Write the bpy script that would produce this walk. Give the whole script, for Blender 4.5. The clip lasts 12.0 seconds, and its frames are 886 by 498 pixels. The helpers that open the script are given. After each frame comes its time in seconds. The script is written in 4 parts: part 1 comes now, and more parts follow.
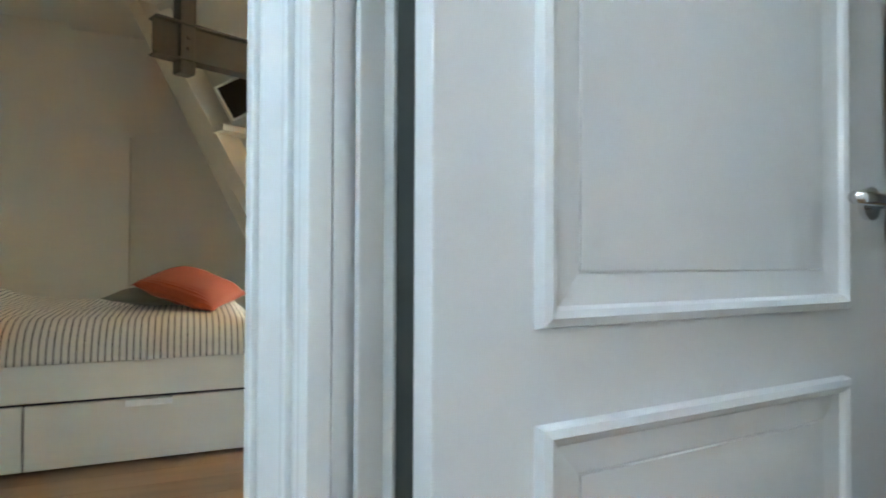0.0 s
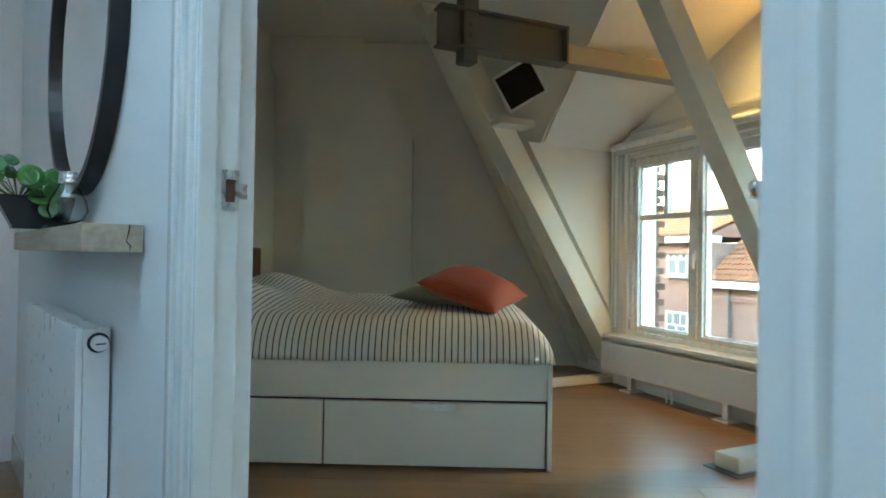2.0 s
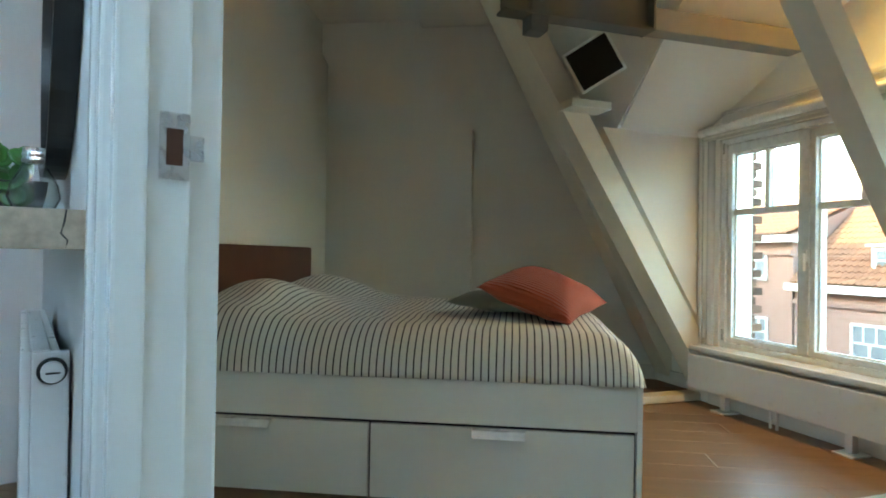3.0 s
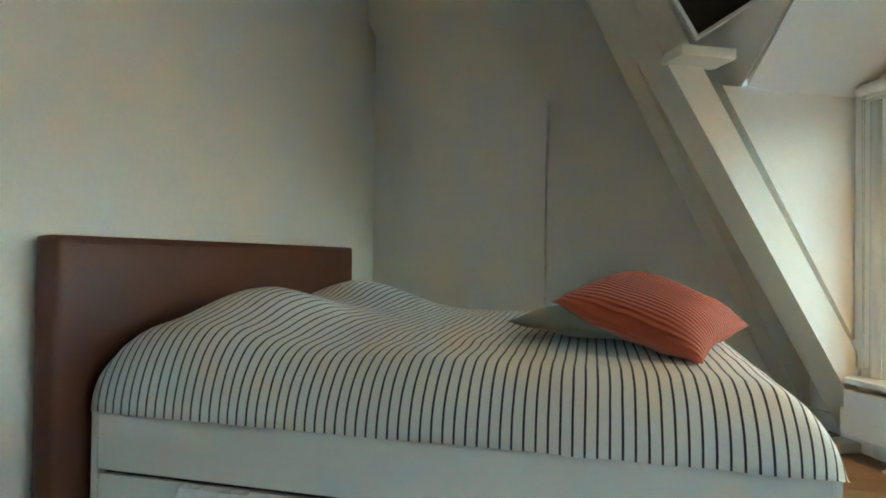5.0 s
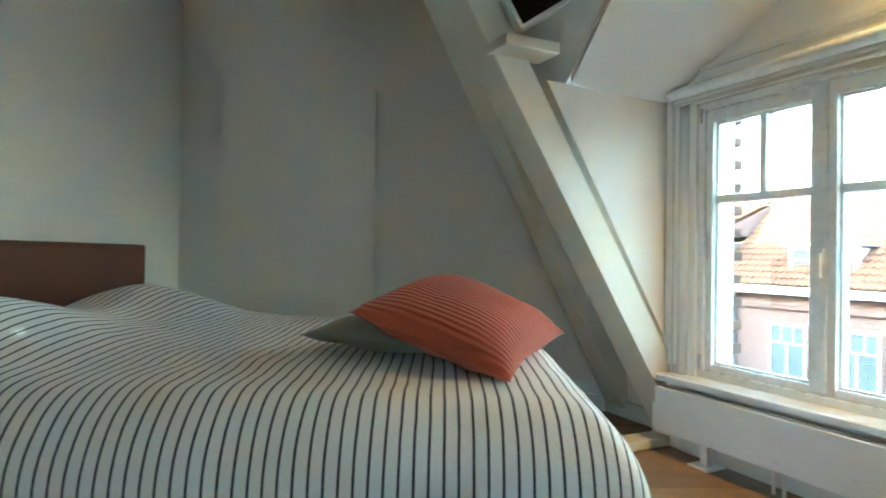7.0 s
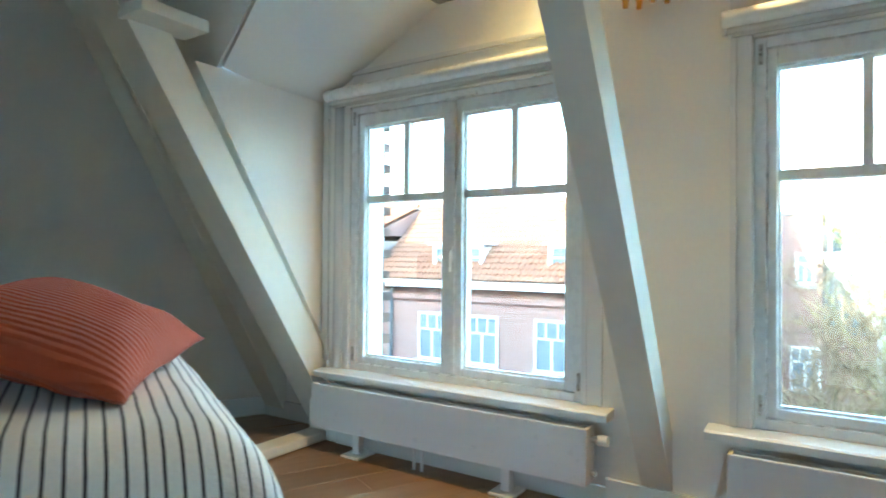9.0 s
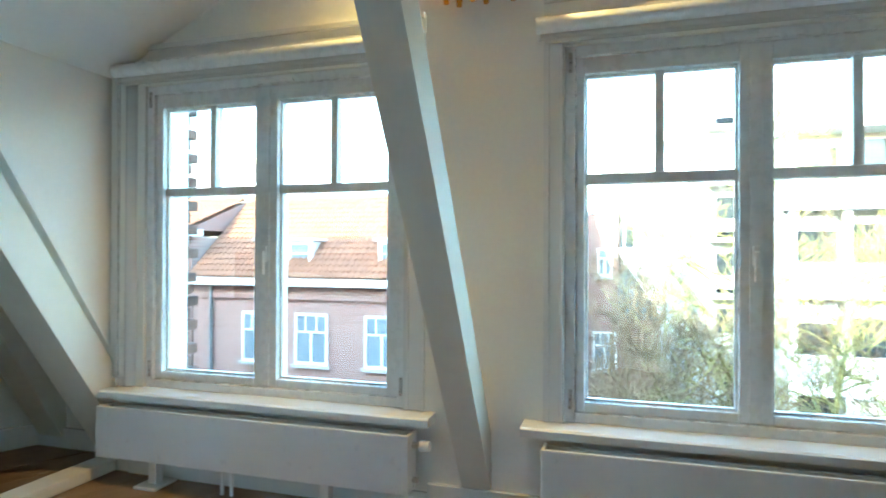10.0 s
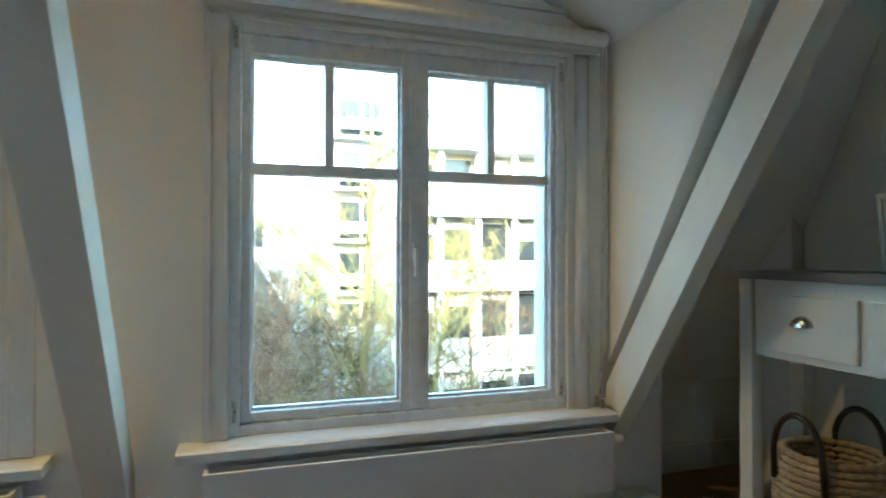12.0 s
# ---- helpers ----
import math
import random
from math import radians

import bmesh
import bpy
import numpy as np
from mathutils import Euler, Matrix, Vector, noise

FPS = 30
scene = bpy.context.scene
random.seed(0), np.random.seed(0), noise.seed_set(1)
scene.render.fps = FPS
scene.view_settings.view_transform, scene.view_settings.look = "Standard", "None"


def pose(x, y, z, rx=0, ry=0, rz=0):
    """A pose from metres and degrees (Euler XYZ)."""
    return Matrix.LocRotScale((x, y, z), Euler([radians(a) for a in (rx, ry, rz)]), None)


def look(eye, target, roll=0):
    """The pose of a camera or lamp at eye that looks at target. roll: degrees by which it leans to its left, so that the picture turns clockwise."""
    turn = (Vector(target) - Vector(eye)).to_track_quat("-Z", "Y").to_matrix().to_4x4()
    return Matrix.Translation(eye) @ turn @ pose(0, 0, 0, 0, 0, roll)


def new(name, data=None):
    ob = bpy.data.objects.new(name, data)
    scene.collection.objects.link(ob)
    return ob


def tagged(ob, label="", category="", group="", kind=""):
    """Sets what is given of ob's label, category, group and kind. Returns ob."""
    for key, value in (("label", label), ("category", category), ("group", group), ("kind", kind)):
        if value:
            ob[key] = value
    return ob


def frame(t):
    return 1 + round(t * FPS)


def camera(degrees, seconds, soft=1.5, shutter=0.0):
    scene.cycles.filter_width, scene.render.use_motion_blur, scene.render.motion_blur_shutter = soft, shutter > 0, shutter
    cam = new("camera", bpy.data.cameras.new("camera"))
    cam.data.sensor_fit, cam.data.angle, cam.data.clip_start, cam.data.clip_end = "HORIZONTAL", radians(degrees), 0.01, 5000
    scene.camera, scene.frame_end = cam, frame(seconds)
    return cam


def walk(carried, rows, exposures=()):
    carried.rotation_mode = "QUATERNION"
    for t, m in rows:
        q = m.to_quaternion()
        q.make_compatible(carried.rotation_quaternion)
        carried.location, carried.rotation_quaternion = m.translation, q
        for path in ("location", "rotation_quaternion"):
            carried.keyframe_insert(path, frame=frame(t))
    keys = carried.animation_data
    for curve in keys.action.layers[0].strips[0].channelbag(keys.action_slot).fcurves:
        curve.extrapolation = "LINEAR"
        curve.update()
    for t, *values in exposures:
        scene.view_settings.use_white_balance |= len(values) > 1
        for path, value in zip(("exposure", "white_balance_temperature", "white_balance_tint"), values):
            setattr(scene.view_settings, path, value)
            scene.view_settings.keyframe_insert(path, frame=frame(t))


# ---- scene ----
DEG = 73.6
cam = camera(DEG, 12.0, soft=1.7, shutter=0.3)
PATH = [
    (0, (0.367, 0.255, 0.968), (-0.944, 1.765, 0.997), 0.24),
    (0.5, (0.312, 0.255, 0.968), (-1.207, 1.555, 0.99), 0.6),
    (1, (0.212, 0.28, 0.957), (-1.453, 1.387, 0.977), 0.7),
    (1.5, (0.076, 0.317, 0.966), (-1.687, 1.262, 0.983), 0.9),
    (2, (-0.084, 0.381, 0.965), (-1.901, 1.216, 0.985), 0.9),
    (2.5, (-0.281, 0.477, 0.971), (-2.143, 1.206, 0.99), 0.9),
    (3, (-0.463, 0.532, 0.961), (-2.355, 1.179, 0.98), 0.9),
    (3.5, (-0.68, 0.581, 0.964), (-2.588, 1.181, 0.978), 0.9),
    (5.3, (-1.304, 0.898, 0.952), (-3.264, 1.294, 0.978), 0.8),
    (5.5, (-1.357, 0.937, 0.953), (-3.314, 1.348, 0.977), 0.9),
    (6, (-1.435, 1.001, 0.949), (-3.378, 1.473, 0.971), 1.1),
    (6.5, (-1.451, 1.039, 0.973), (-3.341, 1.694, 0.983), 1.1),
    (7, (-1.446, 1.087, 0.969), (-3.246, 1.959, 0.99), 0.9),
    (8.8, (-1.472, 1.174, 0.966), (-2.661, 2.782, 0.998), 0.6),
    (9, (-1.474, 1.202, 0.967), (-2.565, 2.878, 0.996), 0.5),
    (9.5, (-1.479, 1.301, 0.972), (-2.308, 3.121, 1.0), 0.5),
    (10, (-1.49, 1.34, 0.989), (-2.07, 3.254, 1.006), 0.2),
    (10.5, (-1.573, 1.345, 0.989), (-1.83, 3.328, 1.01), 0.2),
    (11, (-1.623, 1.37, 0.977), (-1.538, 3.368, 1.002), 0.2),
    (11.5, (-1.65, 1.436, 0.96), (-1.301, 3.405, 0.992), 0.1),
    (12, (-1.627, 1.488, 0.974), (-1.005, 3.388, 0.995), 0.1),
]
EXPO = [(0.0, 6.0, 8400, 1), (0.5, 5.65, 8000, -1), (1.0, 5.6, 7200, -4), (1.5, 5.5, 7000, -7), (2.0, 5.3, 7050, -10), (2.5, 5.4, 7150, -9), (3.0, 5.5, 7150, -9), (3.5, 5.65, 7000, -9), (5.5, 5.9, 6600, -10), (6.2, 5.95, 6550, -10), (7.0, 6.0, 6000, -12), (9.0, 5.8, 5500, -12), (9.6, 5.7, 5450, -12), (11.0, 5.1, 5500, -11), (12.0, 4.95, 5600, -10)]
walk(cam, [(t, look(eye, target, roll)) for t, eye, target, roll in PATH], EXPO)

# ---- world and sun ----
world = bpy.data.worlds.new("sky_world")
scene.world = world
world.use_nodes = True
wn = world.node_tree
sky = wn.nodes.new("ShaderNodeTexSky")
sky.sky_type, sky.sun_disc = "NISHITA", False
sky.sun_elevation, sky.sun_rotation = radians(17), radians(200)
sky.dust_density, sky.ozone_density = 0.9, 1.0
wn.nodes["Background"].inputs[1].default_value = 0.15
wn.links.new(sky.outputs[0], wn.nodes["Background"].inputs[0])
sun = new("sun", bpy.data.lights.new("sun", "SUN"))
sun.data.energy, sun.data.angle, sun.data.color = 1.05, radians(0.5), (1.0, 0.88, 0.70)
sun.matrix_world = look((0, 0, 30), (Vector((0, 0, 30)) + Vector((0.342 * 0.956, 0.940 * 0.956, -0.292))))

# ---- materials ----
def material(name, color, rough=0.6, metal=0.0, grain=40.0, spread=0.08, stain=1.2, bump=0.15, coat=0.0, stretch=(1, 1, 1), per_object=0.0, sheen=0.0):
    m = bpy.data.materials.new(name)
    m.use_nodes = True
    n, l = m.node_tree.nodes, m.node_tree.links
    b = n["Principled BSDF"]
    b.inputs["Metallic"].default_value = metal
    b.inputs["Coat Weight"].default_value = coat
    b.inputs["Sheen Weight"].default_value = sheen
    tc, mp = n.new("ShaderNodeTexCoord"), n.new("ShaderNodeMapping")
    mp.inputs["Scale"].default_value = stretch
    l.new(tc.outputs["Object"], mp.inputs[0])
    if per_object:
        oi, sh = n.new("ShaderNodeObjectInfo"), n.new("ShaderNodeMath")
        sh.operation = "MULTIPLY"
        sh.inputs[1].default_value = 61.7
        l.new(oi.outputs["Random"], sh.inputs[0])
        l.new(sh.outputs[0], mp.inputs["Location"])
    fine, broad = n.new("ShaderNodeTexNoise"), n.new("ShaderNodeTexNoise")
    fine.inputs["Scale"].default_value, fine.inputs["Detail"].default_value = grain, 6
    broad.inputs["Scale"].default_value, broad.inputs["Detail"].default_value = stain, 4
    l.new(mp.outputs[0], fine.inputs["Vector"])
    l.new(mp.outputs[0], broad.inputs["Vector"])
    mix = n.new("ShaderNodeMath")
    mix.operation = "MULTIPLY_ADD"
    l.new(fine.outputs[0], mix.inputs[0])
    mix.inputs[1].default_value = 0.5
    half = n.new("ShaderNodeMath")
    half.operation = "MULTIPLY"
    half.inputs[1].default_value = 0.5
    l.new(broad.outputs[0], half.inputs[0])
    l.new(half.outputs[0], mix.inputs[2])
    ramp = n.new("ShaderNodeValToRGB")
    ramp.color_ramp.elements[0].position, ramp.color_ramp.elements[1].position = 0.3, 0.7
    ramp.color_ramp.elements[0].color = (*[c * (1 - spread) for c in color], 1)
    ramp.color_ramp.elements[1].color = (*[min(1, c * (1 + spread)) for c in color], 1)
    l.new(mix.outputs[0], ramp.inputs[0])
    out = ramp.outputs[0]
    if per_object:
        info, hsv, mr = n.new("ShaderNodeObjectInfo"), n.new("ShaderNodeHueSaturation"), n.new("ShaderNodeMapRange")
        mr.inputs[3].default_value, mr.inputs[4].default_value = 1 - per_object, 1 + per_object
        l.new(info.outputs["Random"], mr.inputs[0])
        l.new(mr.outputs[0], hsv.inputs["Value"])
        l.new(out, hsv.inputs["Color"])
        out = hsv.outputs[0]
    l.new(out, b.inputs["Base Color"])
    rr = n.new("ShaderNodeMapRange")
    rr.inputs[3].default_value, rr.inputs[4].default_value = max(0.02, rough - 0.08), min(1, rough + 0.08)
    l.new(fine.outputs[0], rr.inputs[0])
    l.new(rr.outputs[0], b.inputs["Roughness"])
    bp = n.new("ShaderNodeBump")
    bp.inputs["Strength"].default_value, bp.inputs["Distance"].default_value = bump, 0.003
    l.new(fine.outputs[0], bp.inputs["Height"])
    l.new(bp.outputs[0], b.inputs["Normal"])
    return m


def striped(name, ground, line, period, width, axis_uv=0, rough=0.9, bump=0.35, weave=350.0, ridge=False):
    """A woven cloth with thin lines, or a ribbed one, along its UV."""
    m = material(name, ground, rough, grain=weave, spread=0.06, stain=6, bump=bump, sheen=0.2)
    n, l = m.node_tree.nodes, m.node_tree.links
    b = n["Principled BSDF"]
    uv, sep = n.new("ShaderNodeUVMap"), n.new("ShaderNodeSeparateXYZ")
    l.new(uv.outputs[0], sep.inputs[0])
    wob = n.new("ShaderNodeTexNoise")
    wob.inputs["Scale"].default_value = 9.0
    l.new(uv.outputs[0], wob.inputs["Vector"])
    add = n.new("ShaderNodeMath")
    add.operation = "MULTIPLY_ADD"
    l.new(wob.outputs[0], add.inputs[0])
    add.inputs[1].default_value = 0.006
    l.new(sep.outputs[axis_uv], add.inputs[2])
    div = n.new("ShaderNodeMath")
    div.operation = "DIVIDE"
    l.new(add.outputs[0], div.inputs[0])
    div.inputs[1].default_value = period
    fr = n.new("ShaderNodeMath")
    fr.operation = "PINGPONG"
    l.new(div.outputs[0], fr.inputs[0])
    fr.inputs[1].default_value = 0.5
    if ridge:
        bp2 = n.new("ShaderNodeBump")
        bp2.inputs["Strength"].default_value, bp2.inputs["Distance"].default_value = 1.0, 0.010
        l.new(fr.outputs[0], bp2.inputs["Height"])
        l.new(b.inputs["Normal"].links[0].from_socket, bp2.inputs["Normal"])
        l.new(bp2.outputs[0], b.inputs["Normal"])
        return m
    lt = n.new("ShaderNodeMapRange")
    lt.inputs[1].default_value, lt.inputs[2].default_value = width * 0.35, width * 0.65
    lt.inputs[3].default_value, lt.inputs[4].default_value = 1, 0
    l.new(fr.outputs[0], lt.inputs[0])
    mx = n.new("ShaderNodeMix")
    mx.data_type = "RGBA"
    l.new(lt.outputs[0], mx.inputs[0])
    l.new(b.inputs["Base Color"].links[0].from_socket, mx.inputs[6])
    mx.inputs[7].default_value = (*line, 1)
    l.new(mx.outputs[2], b.inputs["Base Color"])
    return m


def glass_material(name):
    m = bpy.data.materials.new(name)
    m.use_nodes = True
    b = m.node_tree.nodes["Principled BSDF"]
    b.inputs["Base Color"].default_value = (0.52, 0.53, 0.53, 1)
    b.inputs["Roughness"].default_value = 0.0
    b.inputs["IOR"].default_value = 1.45
    b.inputs["Transmission Weight"].default_value = 1.0
    return m


PLASTER = material("warm_white_plaster", (0.85, 0.84, 0.80), 0.75, grain=60, spread=0.03, stain=1.5, bump=0.25)
HALLWALL = material("white_hall_paint", (0.80, 0.81, 0.82), 0.6, grain=70, spread=0.02, bump=0.2)
CEIL = material("white_ceiling_paint", (0.85, 0.845, 0.82), 0.8, grain=50, spread=0.025, bump=0.2)
GLOSS = material("white_gloss_paint", (0.80, 0.80, 0.79), 0.22, grain=25, spread=0.02, stain=3, bump=0.06, coat=0.3)
DOORPAINT = material("white_satin_door_paint", (0.78, 0.77, 0.77), 0.35, grain=30, spread=0.02, stain=2, bump=0.05)
BEAMPAINT = material("cream_gloss_beam_paint", (0.78, 0.75, 0.67), 0.48, grain=18, spread=0.04, stain=2, bump=0.25, coat=0.04)
PVC = material("white_window_paint", (0.85, 0.86, 0.86), 0.28, grain=30, spread=0.015, bump=0.05)
ENAMEL = material("white_radiator_enamel", (0.82, 0.82, 0.82), 0.3, grain=30, spread=0.015, bump=0.04)
BEDWHITE = material("white_foil_furniture", (0.78, 0.78, 0.74), 0.4, grain=30, spread=0.015, bump=0.04)
LEATHER = material("dark_brown_leather", (0.105, 0.033, 0.017), 0.42, grain=160, spread=0.25, stain=3, bump=0.4)
STEEL = material("grey_painted_steel", (0.11, 0.122, 0.128), 0.5, grain=30, spread=0.08, stain=4, bump=0.15)
STEELDARK = material("dark_gap", (0.02, 0.02, 0.022), 0.7)
METAL = material("brushed_nickel", (0.62, 0.61, 0.59), 0.28, metal=1.0, grain=90, spread=0.05, bump=0.03)
CHROME = material("chrome", (0.8, 0.8, 0.8), 0.08, metal=1.0, grain=20, spread=0.02, bump=0.0)
BLACK = material("black_metal", (0.012, 0.012, 0.013), 0.35, grain=40, spread=0.2)
MESHBLACK = material("black_speaker_cloth", (0.008, 0.0075, 0.008), 0.85, grain=500, spread=0.5, bump=0.5)
MIRROR = material("mirror_glass", (0.9, 0.91, 0.91), 0.02, metal=1.0, spread=0.0, bump=0.0)
MIRROR.node_tree.nodes["Principled BSDF"].inputs["Roughness"].links and MIRROR.node_tree.links.remove(MIRROR.node_tree.nodes["Principled BSDF"].inputs["Roughness"].links[0])
MIRROR.node_tree.nodes["Principled BSDF"].inputs["Roughness"].default_value = 0.0
OAK = material("pale_oak", (0.45, 0.36, 0.27), 0.6, grain=12, spread=0.25, stain=3, bump=0.3, stretch=(0.6, 6, 6))
GREYWOOD = material("grey_stained_top", (0.16, 0.15, 0.15), 0.4, grain=10, spread=0.2, stain=3, bump=0.2, stretch=(8, 1, 8))
STRIPE = striped("striped_cotton", (0.74, 0.72, 0.68), (0.02, 0.022, 0.03), 0.029, 0.20, bump=0.8, weave=130.0)
CORD = striped("coral_corduroy", (0.44, 0.082, 0.034), (0, 0, 0), 0.014, 0.5, ridge=True, rough=0.85, weave=250)
GREENCLOTH = material("grey_green_cloth", (0.22, 0.23, 0.18), 0.9, grain=300, spread=0.1, bump=0.4, sheen=0.3)
LEAF = material("pilea_leaf", (0.055, 0.17, 0.028), 0.35, grain=30, spread=0.3, stain=12, bump=0.1, per_object=0.35)
STEM = material("plant_stem", (0.09, 0.14, 0.04), 0.5)
WICKER = material("seagrass", (0.46, 0.34, 0.20), 0.8, grain=120, spread=0.3, stain=8, bump=0.6)
BROWNSTRAP = material("dark_leather_strap", (0.03, 0.018, 0.014), 0.5, grain=120, spread=0.2)
GOLD = material("gilded_carving", (0.62, 0.33, 0.07), 0.35, metal=0.75, grain=25, spread=0.4, stain=9, bump=0.7)
BLINDCLOTH = material("beige_blind_cloth", (0.62, 0.6, 0.56), 0.8, grain=300, spread=0.04, bump=0.3)
GLASS = glass_material("window_glass")
BULBGLASS = glass_material("clear_bulb_glass")
BULBGLASS.node_tree.nodes["Principled BSDF"].inputs["Base Color"].default_value = (0.93, 0.95, 0.94, 1)
BRICK = material("red_brown_brick", (0.30, 0.125, 0.085), 0.85, grain=30, spread=0.2, stain=2, bump=0.6, per_object=0.25)
BRICKDARK = material("dark_brown_brick", (0.12, 0.062, 0.042), 0.9, grain=30, spread=0.3, stain=3, bump=0.8, per_object=0.35)
MORTAR = material("grey_mortar", (0.33, 0.30, 0.27), 0.95, grain=60, spread=0.15)
TILE = material("orange_roof_tile", (0.25, 0.115, 0.06), 0.8, grain=18, spread=0.25, stain=1.5, bump=0.5, per_object=0.18)
WHITEOUT = material("white_outdoor_paint", (0.7, 0.7, 0.68), 0.6, grain=12, spread=0.05)
CONCRETE = material("pale_concrete", (0.38, 0.37, 0.345), 0.85, grain=10, spread=0.12, stain=0.6)
DARKGLASS = material("dark_far_pane", (0.03, 0.035, 0.04), 0.08, grain=3, spread=0.3, bump=0.0)
# the yellow of sunlight on the trunks is put into this bark colour
BARK = material("sunlit_yellow_bark", (0.27, 0.24, 0.085), 0.9, grain=20, spread=0.35, stain=1.5, bump=0.7)
TWIG = material("bare_twigs", (0.20, 0.135, 0.07), 0.9, grain=10, spread=0.3)
ASPHALT = material("asphalt", (0.05, 0.05, 0.052), 0.9, grain=20, spread=0.25)
PAPER = material("white_card", (0.8, 0.79, 0.76), 0.8)
CORAL = material("coral_print", (0.55, 0.09, 0.05), 0.7)

# floor: long warm laminate planks
WOOD = material("brown_oak_floor", (0.235, 0.138, 0.074), 0.36, grain=7, spread=0.22, stain=1.4, bump=0.06, stretch=(1.2, 14, 1), per_object=0.10)


# ---- mesh helpers ----
def link(name, bm, mat, parent=None, label="", bevel=0.0, smooth=False, m=None):
    if bevel:
        bmesh.ops.bevel(bm, geom=[e for e in bm.edges if len(e.link_faces) == 2 and e.calc_face_angle(0) > 0.5], offset=bevel, segments=2, affect="EDGES", profile=0.7, clamp_overlap=True)
    bmesh.ops.recalc_face_normals(bm, faces=bm.faces)
    if m is not None:
        bm.transform(m)
    me = bpy.data.meshes.new(name)
    bm.to_mesh(me)
    bm.free()
    me.materials.append(mat)
    if smooth:
        me.polygons.foreach_set("use_smooth", [True] * len(me.polygons))
    ob = new(name, me)
    if parent is not None:
        ob.parent = parent
    if label:
        ob["label"] = label
    return ob


def part(name, bm, mat, parent, label="", bevel=0.0, smooth=False, m=None):
    return link(name, bm, mat, parent, label, bevel, smooth, m)


def empty(name, m, label, category, group="", kind=""):
    ob = new(name)
    ob.empty_display_size = 0.05
    ob.matrix_basis = m
    return tagged(ob, label, category, group, kind)


def box(x0, x1, y0, y1, z0, z1, bm=None):
    bm = bm or bmesh.new()
    c = bmesh.ops.create_cube(bm, size=1)["verts"]
    bmesh.ops.transform(bm, matrix=Matrix.LocRotScale(((x0 + x1) / 2, (y0 + y1) / 2, (z0 + z1) / 2), None, (abs(x1 - x0), abs(y1 - y0), abs(z1 - z0))), verts=c)
    return bm


def prism(points, depth, bm=None):
    """A solid from a flat loop of points, pushed along the vector depth."""
    bm = bm or bmesh.new()
    a = [bm.verts.new(p) for p in points]
    b = [bm.verts.new(Vector(p) + Vector(depth)) for p in points]
    bm.faces.new(a)
    bm.faces.new(b[::-1])
    for i in range(len(a)):
        j = (i + 1) % len(a)
        bm.faces.new((a[j], a[i], b[i], b[j]))
    return bm


def rod(a, b, r0, r1=None, seg=10, bm=None):
    bm = bm or bmesh.new()
    a, b = Vector(a), Vector(b)
    r1 = r0 if r1 is None else r1
    v = bmesh.ops.create_cone(bm, cap_ends=True, segments=seg, radius1=r0, radius2=r1, depth=(b - a).length)["verts"]
    bmesh.ops.transform(bm, matrix=Matrix.Translation((a + b) / 2) @ (b - a).to_track_quat("Z", "Y").to_matrix().to_4x4(), verts=v)
    return bm


def lathe(profile, seg=24, bm=None):
    bm = bm or bmesh.new()
    rings = [[bm.verts.new((r * math.cos(2 * math.pi * i / seg), r * math.sin(2 * math.pi * i / seg), z)) for i in range(seg)] for r, z in profile]
    for p, q in zip(rings, rings[1:]):
        for i in range(seg):
            j = (i + 1) % seg
            bm.faces.new((p[i], p[j], q[j], q[i]))
    bm.faces.new(rings[0][::-1])
    bm.faces.new(rings[-1])
    return bm


def tube(points, r, seg=8, bm=None, closed=False):
    bm = bm or bmesh.new()
    pts = [Vector(p) for p in points]
    n, rings = len(pts), []
    for i, p in enumerate(pts):
        d = (pts[(i + 1) % n] - pts[i - 1]) if closed else (pts[min(i + 1, n - 1)] - pts[max(i - 1, 0)])
        q = d.to_track_quat("Z", "Y").to_matrix()
        rr = r[i] if isinstance(r, (list, tuple)) else r
        rings.append([bm.verts.new(p + q @ Vector((rr * math.cos(2 * math.pi * k / seg), rr * math.sin(2 * math.pi * k / seg), 0))) for k in range(seg)])
    for i in range(n if closed else n - 1):
        p, q = rings[i], rings[(i + 1) % n]
        for k in range(seg):
            j = (k + 1) % seg
            bm.faces.new((p[k], p[j], q[j], q[k]))
    if not closed:
        bm.faces.new(rings[0][::-1])
        bm.faces.new(rings[-1])
    return bm


def structure(name, bm, mat, label, category, bevel=0.0, m=None):
    return tagged(link(name, bm, mat, bevel=bevel, m=m), label, category, kind="structure")


# ---- plan ----
CEILING = 2.87
XC = -1.995                      # middle of the dormer
XL, XR = -3.72, -0.285            # dormer cheeks
YW = 3.50                        # inner face of the window wall
ANG = math.atan2(0.286, 0.958)
HALL = Matrix.Translation((-1.104, 0.422, 0)) @ Matrix.Rotation(ANG, 4, "Z")      # along the hall wall, x along, y into the bedroom
BEDANG = radians(64.2)
BED = Matrix.Translation((-3.152, 0.186, 0)) @ Matrix.Rotation(BEDANG, 4, "Z")     # x from head to foot, y away from the door
SLOPE = 0.62


def roof_y(z, off=3.97):
    return off - SLOPE * z


def dormer_z(x):
    return 1.80 + 0.5 * ((x - XL) if x < XC else (XR - x))


# floor under bedroom and hall
floor = structure("floor", box(-6.1, 2.6, -1.9, 3.85, -0.25, -0.004), WOOD, "brown wooden plank floor of bedroom and landing", "floor")

